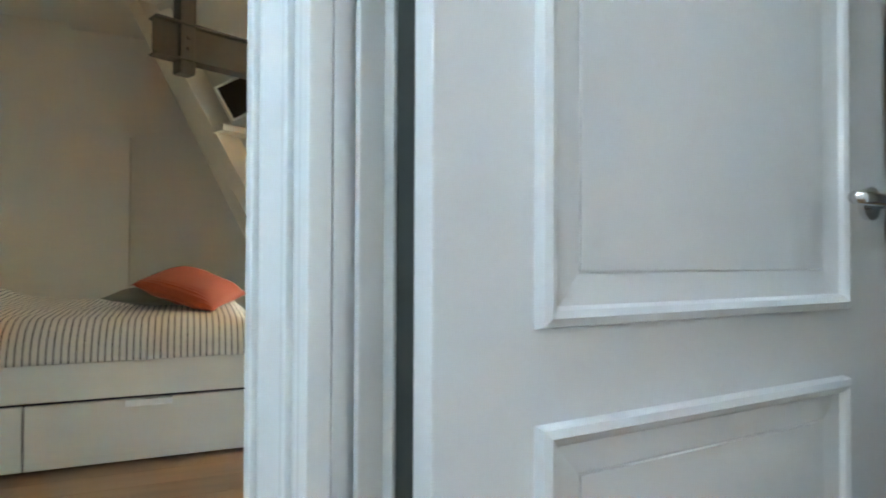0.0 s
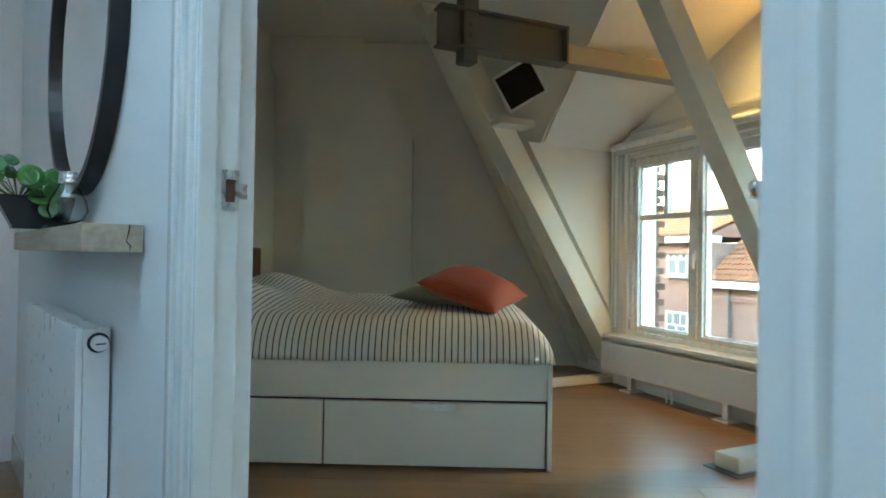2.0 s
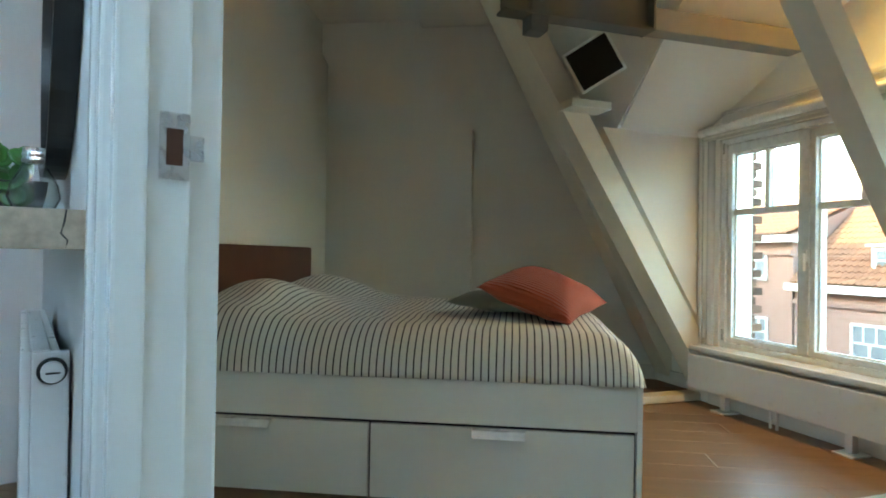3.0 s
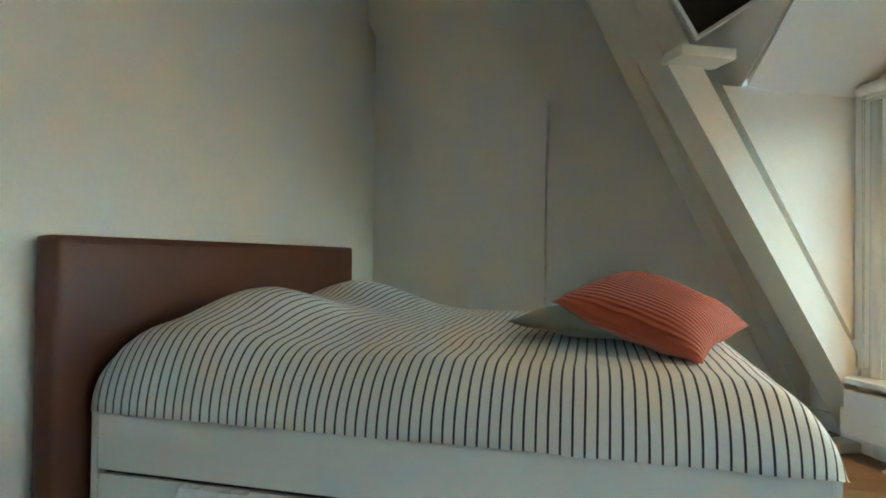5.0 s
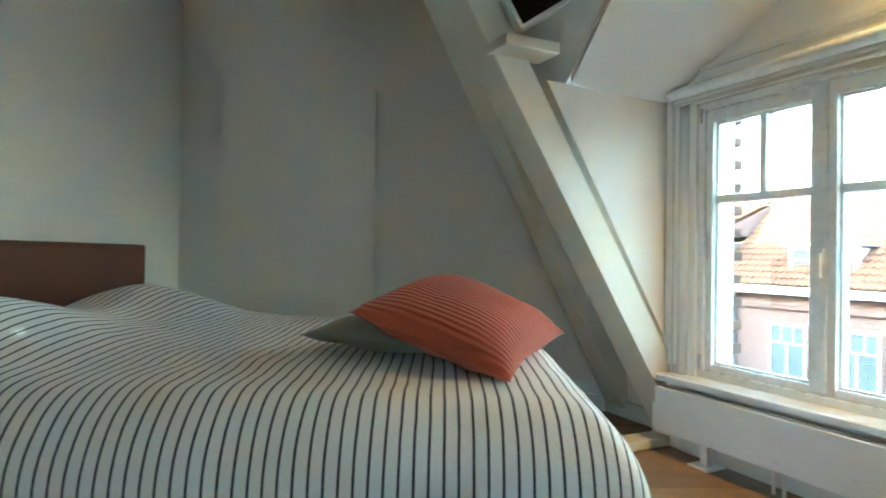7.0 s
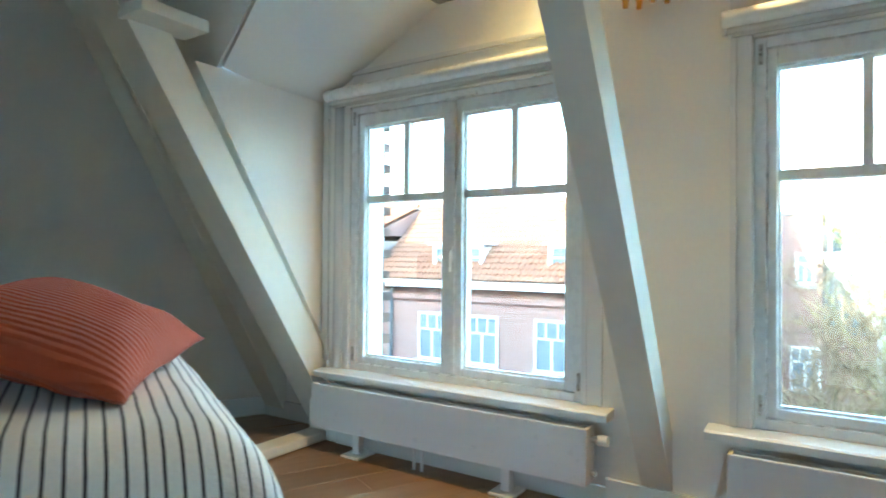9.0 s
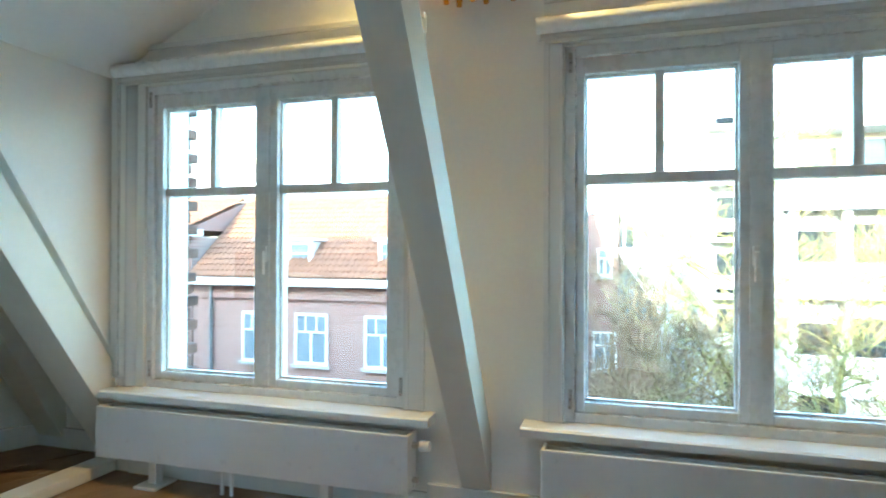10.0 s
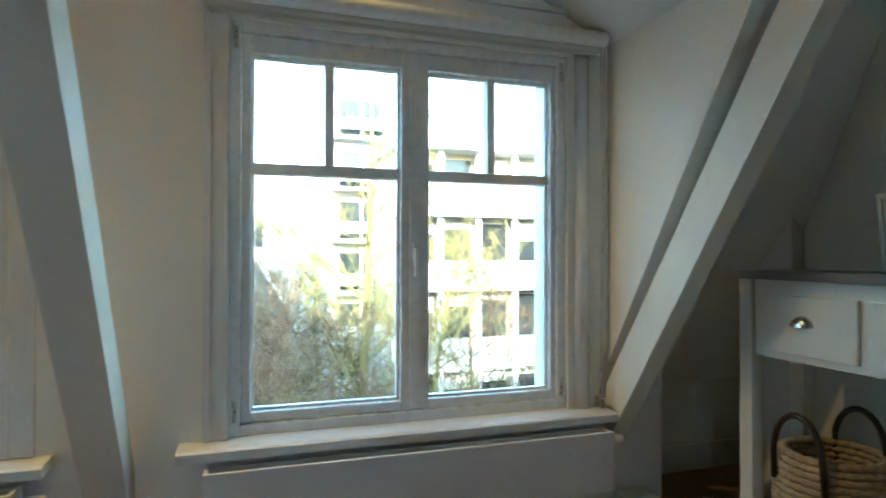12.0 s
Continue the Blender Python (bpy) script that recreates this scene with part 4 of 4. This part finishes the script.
# ---- console table, basket and picture ----
def console():
    X0, Y1, TZ = -0.050, 3.14, 0.925
    W, L = 0.33, 0.93
    th = empty("console_table", Matrix.Translation((X0 + W / 2, Y1 - L / 2, 0)), "white console table with grey top and drawers", "console table")
    inv = th.matrix_basis.inverted()
    y0 = Y1 - L
    part("tabletop", box(X0, X0 + W, y0, Y1, TZ - 0.028, TZ), GREYWOOD, th, "grey-stained wooden top", bevel=0.005, m=inv)
    for x in (X0 + 0.025, X0 + W - 0.08):
        for y in (y0 + 0.03, Y1 - 0.085):
            part("leg", box(x, x + 0.052, y, y + 0.052, 0.0, TZ - 0.028), BEDWHITE, th, bevel=0.003, m=inv)
    xf = X0 + 0.030
    fy0, fy1 = y0 + 0.085, Y1 - 0.092
    part("apron", box(xf + 0.004, xf + 0.022, fy0, fy1, 0.645, TZ - 0.030), BEDWHITE, th, m=inv)
    part("side_apron", box(X0 + 0.08, X0 + W - 0.082, Y1 - 0.08, Y1 - 0.06, 0.645, TZ - 0.030), BEDWHITE, th, m=inv)
    part("side_apron", box(X0 + 0.08, X0 + W - 0.082, y0 + 0.055, y0 + 0.075, 0.645, TZ - 0.030), BEDWHITE, th, m=inv)
    n = 2
    w = (fy1 - fy0) / n
    for i in range(n):
        a, b = fy0 + i * w + 0.018, fy0 + (i + 1) * w - 0.018
        d = part("drawer", box(xf - 0.008, xf + 0.004, a, b, 0.668, 0.850), BEDWHITE, th, bevel=0.003, m=inv)
        c = (a + b) / 2
        bm = bmesh.new()
        cup = []
        for k in range(13):
            t = math.pi * k / 12
            cup.append([bm.verts.new((xf - 0.008 - 0.026 * math.sin(f) * math.sin(t) ** 0.6, c + 0.036 * math.cos(t), 0.757 + 0.034 * math.cos(f) * math.sin(t))) for f in [math.pi / 2 * q2 / 6 for q2 in range(7)]])
        for p, q3 in zip(cup, cup[1:]):
            for k in range(6):
                bm.faces.new((p[k], p[k + 1], q3[k + 1], q3[k]))
        part("cup_handle", bm, METAL, d, "metal cup handle", m=inv, smooth=True)


console()


def basket():
    m = Matrix.Translation((0.115, 2.875, 0.0))
    th = empty("basket", m, "woven seagrass basket with dark leather handles under the table", "basket")
    for k in range(17):
        z = 0.012 + 0.0215 * k
        r = 0.125 + 0.032 * math.sin(math.pi * (k + 2) / 21)
        pts = [((r + 0.004 * math.sin(24 * a + math.pi * (k % 2))) * math.cos(a), (r + 0.004 * math.sin(24 * a + math.pi * (k % 2))) * math.sin(a), z) for a in [2 * math.pi * i / 96 for i in range(96)]]
        part("coil", tube(pts, 0.0125, 6, closed=True), WICKER, th, smooth=True)
    part("bottom", rod((0, 0, 0.0), (0, 0, 0.012), 0.12, seg=24), WICKER, th)
    for s in (-1, 1):
        pts = [(s * 0.13 - 0.02, 0.085 * math.cos(t), 0.36 + 0.125 * math.sin(t)) for t in [math.pi * i / 14 for i in range(15)]]
        part("handle", tube([(s * 0.135 - 0.01, 0.088, 0.27)] + pts + [(s * 0.135 - 0.01, -0.088, 0.27)], 0.010, 8), BROWNSTRAP, th, "dark leather handle", smooth=True)


basket()
pf = empty("picture_frame", Matrix.Translation((0.225, 2.70, 0.9255)) @ Matrix.Rotation(radians(-8), 4, "Y"), "small white picture frame with coral print on the table", "picture frame")
bm = bmesh.new()
part("frame", ring(-0.09, 0.09, 0.0, 0.24, -0.009, 0.009, 0.016, bm=bm), PVC, pf, m=Matrix.Rotation(radians(90), 4, "Z"), bevel=0.002)
part("card", box(-0.004, 0.004, -0.074, 0.074, 0.016, 0.224), PAPER, pf)
part("print", box(-0.0065, -0.004, -0.05, 0.05, 0.06, 0.15), CORAL, pf)


# ---- outside: ground, neighbours, trees ----
structure("ground", box(-400, 400, 5.5, 900, -9.3, -9.0), ASPHALT, "grey street and yards below", "ground")
BRICKWALL = bpy.data.materials.new("far_brickwork")
BRICKWALL.use_nodes = True
_n, _l = BRICKWALL.node_tree.nodes, BRICKWALL.node_tree.links
_tc, _mp, _bt = _n.new("ShaderNodeTexCoord"), _n.new("ShaderNodeMapping"), _n.new("ShaderNodeTexBrick")
_mp.inputs["Rotation"].default_value = (radians(90), 0, 0)
_l.new(_tc.outputs["Object"], _mp.inputs[0])
_l.new(_mp.outputs[0], _bt.inputs["Vector"])
_bt.inputs["Color1"].default_value, _bt.inputs["Color2"].default_value, _bt.inputs["Mortar"].default_value = (0.24, 0.10, 0.075, 1), (0.17, 0.068, 0.05, 1), (0.33, 0.26, 0.22, 1)
_bt.inputs["Scale"].default_value, _bt.inputs["Mortar Size"].default_value, _bt.inputs["Brick Width"].default_value, _bt.inputs["Row Height"].default_value = 1.0, 0.012, 0.22, 0.0625
_l.new(_bt.outputs[0], _n["Principled BSDF"].inputs["Base Color"])
_n["Principled BSDF"].inputs["Roughness"].default_value = 0.9
_bp = _n.new("ShaderNodeBump")
_bp.inputs["Strength"].default_value = 0.4
_l.new(_bt.outputs["Fac"], _bp.inputs["Height"])
_bp.invert = True
_l.new(_bp.outputs[0], _n["Principled BSDF"].inputs["Normal"])
CURTAIN = material("pale_net_curtain", (0.15, 0.18, 0.20), 0.35, grain=14, spread=0.12, stretch=(1, 1, 0.1))


def far_window(th, x, y, z0, z1, w, bars=2):
    """A white sash window on a facade that faces us."""
    f = part("window", ring(x - w / 2, x + w / 2, z0, z1, y - 0.06, y - 0.001, 0.075), WHITEOUT, th)
    part("pane", box(x - w / 2 + 0.09, x + w / 2 - 0.09, y - 0.03, y - 0.012, z0 + 0.09, z1 - 0.09), CURTAIN, f)
    zt = z0 + (z1 - z0) * 0.62
    part("transom", box(x - w / 2 + 0.09, x + w / 2 - 0.09, y - 0.055, y - 0.031, zt, zt + 0.06), WHITEOUT, f)
    part("mullion", box(x - 0.04, x + 0.04, y - 0.055, y - 0.031, z0 + 0.09, zt), WHITEOUT, f)
    for k in range(bars):
        bx = x - w / 2 + w * (k + 1) / (bars + 1)
        part("glazing_bar", box(bx - 0.022, bx + 0.022, y - 0.055, y - 0.031, zt + 0.06, z1 - 0.09), WHITEOUT, f)
    part("sill", box(x - w / 2 - 0.08, x + w / 2 + 0.08, y - 0.14, y - 0.061, z0 - 0.10, z0 - 0.005), CONCRETE, f)


def tiled_roof(th, x0, x1, y0, z0, y1, z1, rows, pitch=0.2):
    cols = int((x1 - x0) / pitch)
    verts, faces = [], []
    up = Vector((0, y1 - y0, z1 - z0))
    n = Vector((0, -(z1 - z0), y1 - y0)).normalized()
    prof = [(0.0, 0.045), (0.2, 0.06), (0.42, 0.03), (0.65, 0.0), (0.85, 0.01), (1.0, 0.045)]
    for r in range(rows):
        a, b = r / rows, (r + 1.08) / rows
        for c in range(cols):
            o = len(verts)
            jx, jz = random.uniform(-0.006, 0.006), random.uniform(-0.006, 0.006)
            for t, lift in ((a, 0.035), (b, 0.0)):
                for px, pz in prof:
                    p = Vector((x0 + (c + px) * pitch + jx, y0, z0)) + up * t + n * (pz + lift + jz)
                    verts.append(p)
            for px, pz in prof:
                verts.append(Vector((x0 + (c + px) * pitch + jx, y0, z0)) + up * a + n * (pz - 0.005))
            k = len(prof)
            for i in range(k - 1):
                faces.append((o + i, o + i + 1, o + k + i + 1, o + k + i))
                faces.append((o + 2 * k + i, o + 2 * k + i + 1, o + i + 1, o + i))
    me = bpy.data.meshes.new("roof_tiles")
    me.from_pydata(verts, [], faces)
    me.materials.append(TILE)
    ob = new("roof_tiles", me)
    ob.parent = th
    tagged(ob, "orange clay pantiles", kind="stuff")
    part("ridge", tube([(x0 + 0.1 + (x1 - x0 - 0.2) * i / 40, y1, z1 + 0.06 + 0.012 * (i % 2)) for i in range(41)], 0.11, 8), TILE, th)


def brick_house(x0, x1, y, cornice, ridge, run, wins, dormers, rows, label, lower=True):
    th = empty("brick_house", Matrix.Identity(4), label, "house", "houses across the street")
    part("wall", box(x0, x1, y, y + 7.5, -9.0, cornice - 0.02), BRICKWALL, th)
    part("cornice", box(x0 - 0.15, x1 + 0.15, y - 0.35, y + 0.4, cornice - 0.02, cornice + 0.22), WHITEOUT, th, bevel=0.03)
    part("frieze", box(x0, x1, y - 0.10, y - 0.001, cornice - 0.45, cornice - 0.30), BRICKWALL, th)
    bm = prism([(x0, y - 0.2, cornice + 0.2), (x0, y - 0.2 + run, ridge), (x0, y + 7.4, cornice + 0.2)], (x1 - x0, 0, 0))
    part("roof", bm, TILE, th)
    part("gable", prism([(x1 + 0.002, y - 0.2, cornice + 0.2), (x1 + 0.002, y - 0.2 + run, ridge), (x1 + 0.002, y + 7.4, cornice + 0.2)], (0.03, 0, 0)), BRICKWALL, th)
    tiled_roof(th, x0, x1, y - 0.26, cornice + 0.24, y - 0.26 + run, ridge + 0.06, rows)
    for x, z0, z1, w in wins:
        far_window(th, x, y, z0, z1, w)
        if lower:
            far_window(th, x, y, z0 - 3.1, z1 - 3.0, w)
    for x in dormers:
        yd, zd = y + 0.35, cornice + 0.42
        d = part("dormer", ring(x - 1.0, x + 1.0, zd, zd + 1.0, yd, yd + 0.10, 0.13, 0.14), WHITEOUT, th, bevel=0.015)
        part("cheek", box(x - 0.96, x + 0.96, yd + 0.101, yd + 2.2, zd + 0.05, zd + 0.96), WHITEOUT, d)
        part("dormer_roof", box(x - 1.1, x + 1.1, yd - 0.12, yd + 2.3, zd + 1.001, zd + 1.08), WHITEOUT, d)
        part("mullion", box(x - 0.22, x + 0.22, yd + 0.01, yd + 0.09, zd + 0.141, zd + 0.869), WHITEOUT, d)
        for s in (-1, 1):
            part("pane", box(x + s * 0.545 - 0.32, x + s * 0.545 + 0.32, yd + 0.06, yd + 0.10, zd + 0.141, zd + 0.869), CURTAIN, d)
            part("rail", box(x + s * 0.545 - 0.32, x + s * 0.545 + 0.32, yd + 0.03, yd + 0.059, zd + 0.56, zd + 0.62), WHITEOUT, d)
    part("drainpipe", rod((x0 + 0.75, y - 0.08, -9), (x0 + 0.75, y - 0.08, cornice - 0.03), 0.06), STEEL, th)
    return th


brick_house(-15.3, -2.9, 18.0, -0.02, 2.9, 3.3, [(x, -2.5, -0.9, 1.15) for x in (-12.8, -10.85, -8.45, -6.2, -4.2)], (-12.05, -7.75, -4.3), 15, "red brick house with orange tiled roof across the street")
brick_house(-34.0, -15.40, 18.0, 1.58, 2.95, 3.2, [(x, z0, z1, w) for x in (-26.5, -24.1, -21.7, -19.3, -16.9) for z0, z1, w in ((0.33, 1.28, 1.0), (-2.5, -1.05, 1.1), (-5.6, -4.1, 1.1))], (), 8, "taller brick house with white windows and cornice next door", lower=False)
# low penthouse far behind the tiled roofs
th = empty("rooftop_terrace", Matrix.Identity(4), "pale rooftop terrace with white railing behind the roofs", "terrace")
part("block", box(-36, -21, 36, 42, -9, 5.0), CONCRETE, th)
part("penthouse", box(-33, -25, 39, 41.9, 5.001, 8.0), WHITEOUT, th)
part("rail", box(-36, -21, 36.02, 36.08, 6.0, 6.07), WHITEOUT, th)
bm = bmesh.new()
for i in range(100):
    box(-35.9 + 0.15 * i, -35.86 + 0.15 * i, 36.03, 36.07, 5.001, 6.0, bm)
tagged(part("balusters", bm, WHITEOUT, th), kind="stuff")


def flats():
    th = empty("apartment_building", Matrix.Identity(4), "white concrete apartment building with long balconies behind trees", "apartment building")
    x0, x1, y = 4.4, 17.0, 26.0
    part("core", box(x0, x1, y + 1.2, y + 10, -9, 5.6), CONCRETE, th)
    part("roof", box(x0 - 0.2, x1 + 0.2, y - 0.3, y + 10.2, 5.601, 5.95), WHITEOUT, th)
    for f, (zp0, zp1) in enumerate(((-7.3, -5.9), (-4.14, -2.68), (-0.6, 0.72), (2.68, 4.2))):
        b = part("balcony", box(x0, x1, y, y + 0.16, zp0, zp1), WHITEOUT, th)
        part("slab", box(x0, x1, y + 0.161, y + 1.199, zp0, zp0 + 0.25), CONCRETE, b)
        bm = bmesh.new()
        for i in range(12):
            box(x0 + 0.35 + 0.12 * i, x0 + 0.40 + 0.12 * i, y - 0.03, y - 0.001, zp0 + 0.35, zp1 - 0.2, bm)
            box(x0 + 4.2 + 0.12 * i, x0 + 4.25 + 0.12 * i, y - 0.03, y - 0.001, zp0 + 0.35, zp1 - 0.2, bm)
        part("vent_slats", bm, CONCRETE, b)
        top = 5.6 if f == 3 else (-4.14, -0.6, 2.68)[f]
        for i in range(8):
            xx = x0 + 0.1 + 1.8 * i
            part("column", box(xx, xx + 0.24, y + 0.3, y + 0.55, zp1 + 0.001, top - 0.001), WHITEOUT, th)
            if i < 7:
                w = part("window", box(xx + 0.30, xx + 1.78, y + 1.10, y + 1.199, zp1 - 0.2, top - 0.25), DARKGLASS, th)
                part("blind", box(xx + 0.30, xx + 1.78, y + 1.05, y + 1.09, top - 0.25 - 0.25 * ((i * 7 + f * 3) % 4), top - 0.2), PAPER, w)
    return th


flats()
th = empty("apartment_building", Matrix.Identity(4), "pale slim tower with stacked balconies behind the tree", "apartment building")
part("core", box(2.3, 5.4, 33, 40, -9, 8.6), CONCRETE, th)
for i in range(6):
    z = -6.5 + 2.7 * i
    b = part("balcony", box(2.5, 5.6, 32.0, 32.99, z, z + 0.2), CONCRETE, th)
    part("rail", box(2.5, 5.6, 31.95, 31.999, z + 0.5, z + 1.1), WHITEOUT, b)
    w = part("window", box(2.9, 5.2, 32.93, 32.999, z + 0.25, z + 2.2), DARKGLASS, th)
    part("frame", box(4.0, 4.15, 32.88, 32.929, z + 0.25, z + 2.2), WHITEOUT, w)
th = empty("apartment_building", Matrix.Identity(4), "plain pale building with a blank side wall", "apartment building")
part("block", box(-2.6, 0.85, 36, 44, -9, 5.6), CONCRETE, th)
part("cornice", box(-2.7, 0.95, 35.9, 44, 5.601, 5.8), WHITEOUT, th)
for z in (-4.6, -1.6, 1.4):
    w = part("window", box(-1.9, -0.9, 35.93, 35.999, z, z + 1.6), DARKGLASS, th)
    part("frame", box(-1.45, -1.35, 35.88, 35.929, z, z + 1.6), WHITEOUT, w)
th = empty("brick_house", Matrix.Identity(4), "brick house with flat coping and a steep dark annexe roof", "house", "houses across the street")
part("wall", box(-5.0, -1.62, 22.0, 29, -9, 2.35), BRICKWALL, th)
part("coping", box(-5.1, -1.55, 21.92, 29.1, 2.351, 2.45), CONCRETE, th)
part("roof", prism([(-1.615, 22.3, -1.2), (-0.2, 22.3, -1.2), (-1.615, 22.3, 1.1)], (0, 6.0, 0)), STEEL, th)
part("bargeboard", prism([(-1.61, 22.2, 1.05), (-0.15, 22.2, -1.3), (-0.05, 22.2, -1.2), (-1.61, 22.2, 1.25)], (0, 0.09, 0)), WHITEOUT, th)
part("annexe", box(-1.615, -0.3, 22.35, 28.2, -9, -1.201), BRICKWALL, th)
far_window(th, -2.06, 22.0, 0.25, 1.2, 0.5, 0)
far_window(th, -3.6, 22.0, 0.25, 1.2, 0.5, 0)
far_window(th, -2.06, 22.0, -2.9, -1.6, 0.8)
# unseen tall houses added on our side to keep low sun off the street
th = empty("shade_house", Matrix.Identity(4), "unseen tall house added on our side to block low sun and sky", "house")
part("wall", box(-40, -7.2, -7.5, 2.0, -9, 2.6), BRICKWALL, th)
part("roof", prism([(-40, 2.4, 2.601), (-40, -1.0, 8.1), (-40, -7.7, 2.601)], (32.8, 0, 0)), TILE, th)
# unseen ridge behind the attic; its height sets where sun reaches the trees
th = empty("own_roof_blocker", Matrix.Identity(4), "unseen ridge roof and rear wall added behind the attic against low sun", "roof", kind="structure")
part("ridge_roof", prism([(-7.1, -1.75, 2.95), (-7.1, -2.6, 4.3), (-7.1, -8.0, 2.95)], (10.0, 0, 0)), TILE, th)
part("rear_wall", box(-7.1, 2.9, -8.0, -2.2, -9, 2.949), BRICKWALL, th)
# unseen eastern house, added to cut the sky light on the facades opposite
th = empty("shade_house", Matrix.Identity(4), "unseen tall house added on our side to block low sun and sky", "house")
part("wall", box(3.6, 40, -7.5, 2.0, -9, 2.6), BRICKWALL, th)
part("roof", prism([(3.6, 2.4, 2.601), (3.6, -1.0, 8.1), (3.6, -7.7, 2.601)], (36.4, 0, 0)), TILE, th)

# bare winter trees
def tree(x, y, height, lean, seed, label, girth=0.12, spread=1.0, bark=BARK, depth=5):
    rnd = random.Random(seed)
    th = empty("bare_tree", Matrix.Translation((x, y, -9.0)), label, "tree", "bare trees")
    pts = [Vector((lean * t * t + 0.12 * math.sin(5 * t + seed), 0.1 * math.cos(4 * t + seed), height * t)) for t in [i / 12 for i in range(13)]]
    part("trunk", tube(pts, [girth * (1.25 - 1.05 * i / 12) for i in range(13)], 10), bark, th, smooth=True)
    verts, faces = [], []

    def limb(a, b, r0, r1, k=4):
        d = (b - a)
        qm = d.to_track_quat("Z", "Y").to_matrix()
        o = len(verts)
        for p, r in ((a, r0), (b, r1)):
            for i in range(k):
                verts.append(p + qm @ Vector((r * math.cos(2 * math.pi * i / k), r * math.sin(2 * math.pi * i / k), 0)))
        for i in range(k):
            faces.append((o + i, o + (i + 1) % k, o + k + (i + 1) % k, o + k + i))

    def grow(p, d, length, r, level):
        q0, steps = p, 3
        for s in range(steps):
            d = (d + Vector((rnd.gauss(0, 0.16), rnd.gauss(0, 0.16), rnd.gauss(0.07, 0.12)))).normalized()
            q1 = q0 + d * length / steps
            limb(q0, q1, r * (1 - 0.25 * s / steps), r * (1 - 0.25 * (s + 1) / steps), 5 if level < 2 else 3)
            if level < depth and s > 0:
                for _ in range(2 if level > 1 else 1):
                    side = Vector((rnd.gauss(0, 1), rnd.gauss(0, 1), rnd.gauss(0.25, 0.6))).normalized()
                    grow(q1, (d * 0.75 + side * 0.8).normalized(), length * rnd.uniform(0.55, 0.75), max(0.009, r * 0.55), level + 1)
            q0 = q1

    n = 22
    for i in range(n):
        t = 0.42 + 0.58 * i / n
        k = t * 12
        j = min(11, int(k))
        p = pts[j].lerp(pts[j + 1], k - j)
        a = rnd.uniform(0, 2 * math.pi)
        d = Vector((math.cos(a), math.sin(a), 0.55)).normalized()
        grow(p, d, spread * (1.5 - 0.9 * (t - 0.42)) * rnd.uniform(0.7, 1.2), girth * 0.32 * (1.35 - t), 2)
    me = bpy.data.meshes.new("crown")
    me.from_pydata(verts, [], faces)
    me.materials.append(TWIG if bark is not BARK else BARK)
    ob = new("crown", me)
    ob.parent = th


tree(0.76, 14.0, 13.2, 0.0, 3, "tall bare tree with trunk coloured a sunlit yellow-green", 0.15, 1.1)
tree(-1.15, 12.8, 8.6, -0.3, 8, "bare brown shrubby tree in the yard", 0.09, 0.95, TWIG)
tree(-0.30, 12.0, 8.2, 0.2, 12, "bare brown shrubby tree in the yard", 0.08, 0.8, TWIG)
tree(2.2, 14.5, 9.6, 0.6, 21, "bare tree with branches coloured a sunlit yellow", 0.11, 1.15)
tree(4.6, 17.0, 9.3, -0.4, 33, "bare tree before the white apartments", 0.10, 1.2, TWIG)
tree(-2.0, 16.0, 8.8, 0.2, 41, "bare brown shrubby tree in the yard", 0.09, 1.0, TWIG)

# toothed brick pier just outside the first window
pier = empty("brick_pier", Matrix.Translation((-3.652, 3.79, -0.6)), "dark brick pier with toothed edge outside the window", "brick pier")
part("mortar_core", box(-0.40, -0.012, 0.008, 0.125, 0.0, 3.4), MORTAR, pier)
_b = box(-0.095, 0.0, -0.052, 0.052, 0.0, 0.051)
bmesh.ops.bevel(_b, geom=list(_b.edges), offset=0.003, segments=1, affect="EDGES")
_bme = bpy.data.meshes.new("brick")
_b.to_mesh(_bme)
_b.free()
_bme.materials.append(BRICKDARK)
for i in range(54):
    for k, yb in enumerate((0.030, 0.138) if i % 2 else (-0.022, 0.086)):
        ob = new("brick", _bme)
        ob.parent = pier
        ob.location = (random.uniform(-0.004, 0.004), yb + random.uniform(-0.006, 0.006), 0.0625 * i)

# ---- floor planks ----
_b = box(0, 1.6, 0, 0.188, -0.012, 0.0)
bmesh.ops.bevel(_b, geom=[e for e in _b.edges if min(v.co.z for v in e.verts) > -0.001], offset=0.0012, segments=1, affect="EDGES")
_pme = bpy.data.meshes.new("plank")
_b.to_mesh(_pme)
_b.free()
_pme.materials.append(WOOD)
floor_inv = floor.matrix_world.inverted()
for j in range(36):
    off = (j * 0.617) % 1.6
    for i in range(6):
        p = BED @ Vector((-3.4 + off + 1.601 * i, -4.1 + 0.1885 * j, 0))
        e = p + BED.to_3x3() @ Vector((1.6, 0, 0))
        if -6.0 < p.x < 2.5 and -1.8 < p.y and e.y < 4.75 and e.x < 2.6 and -6.0 < e.x:
            ob = new("plank", _pme)
            ob.matrix_basis = Matrix.Translation(p) @ Matrix.Rotation(BEDANG, 4, "Z")
            ob.parent = floor
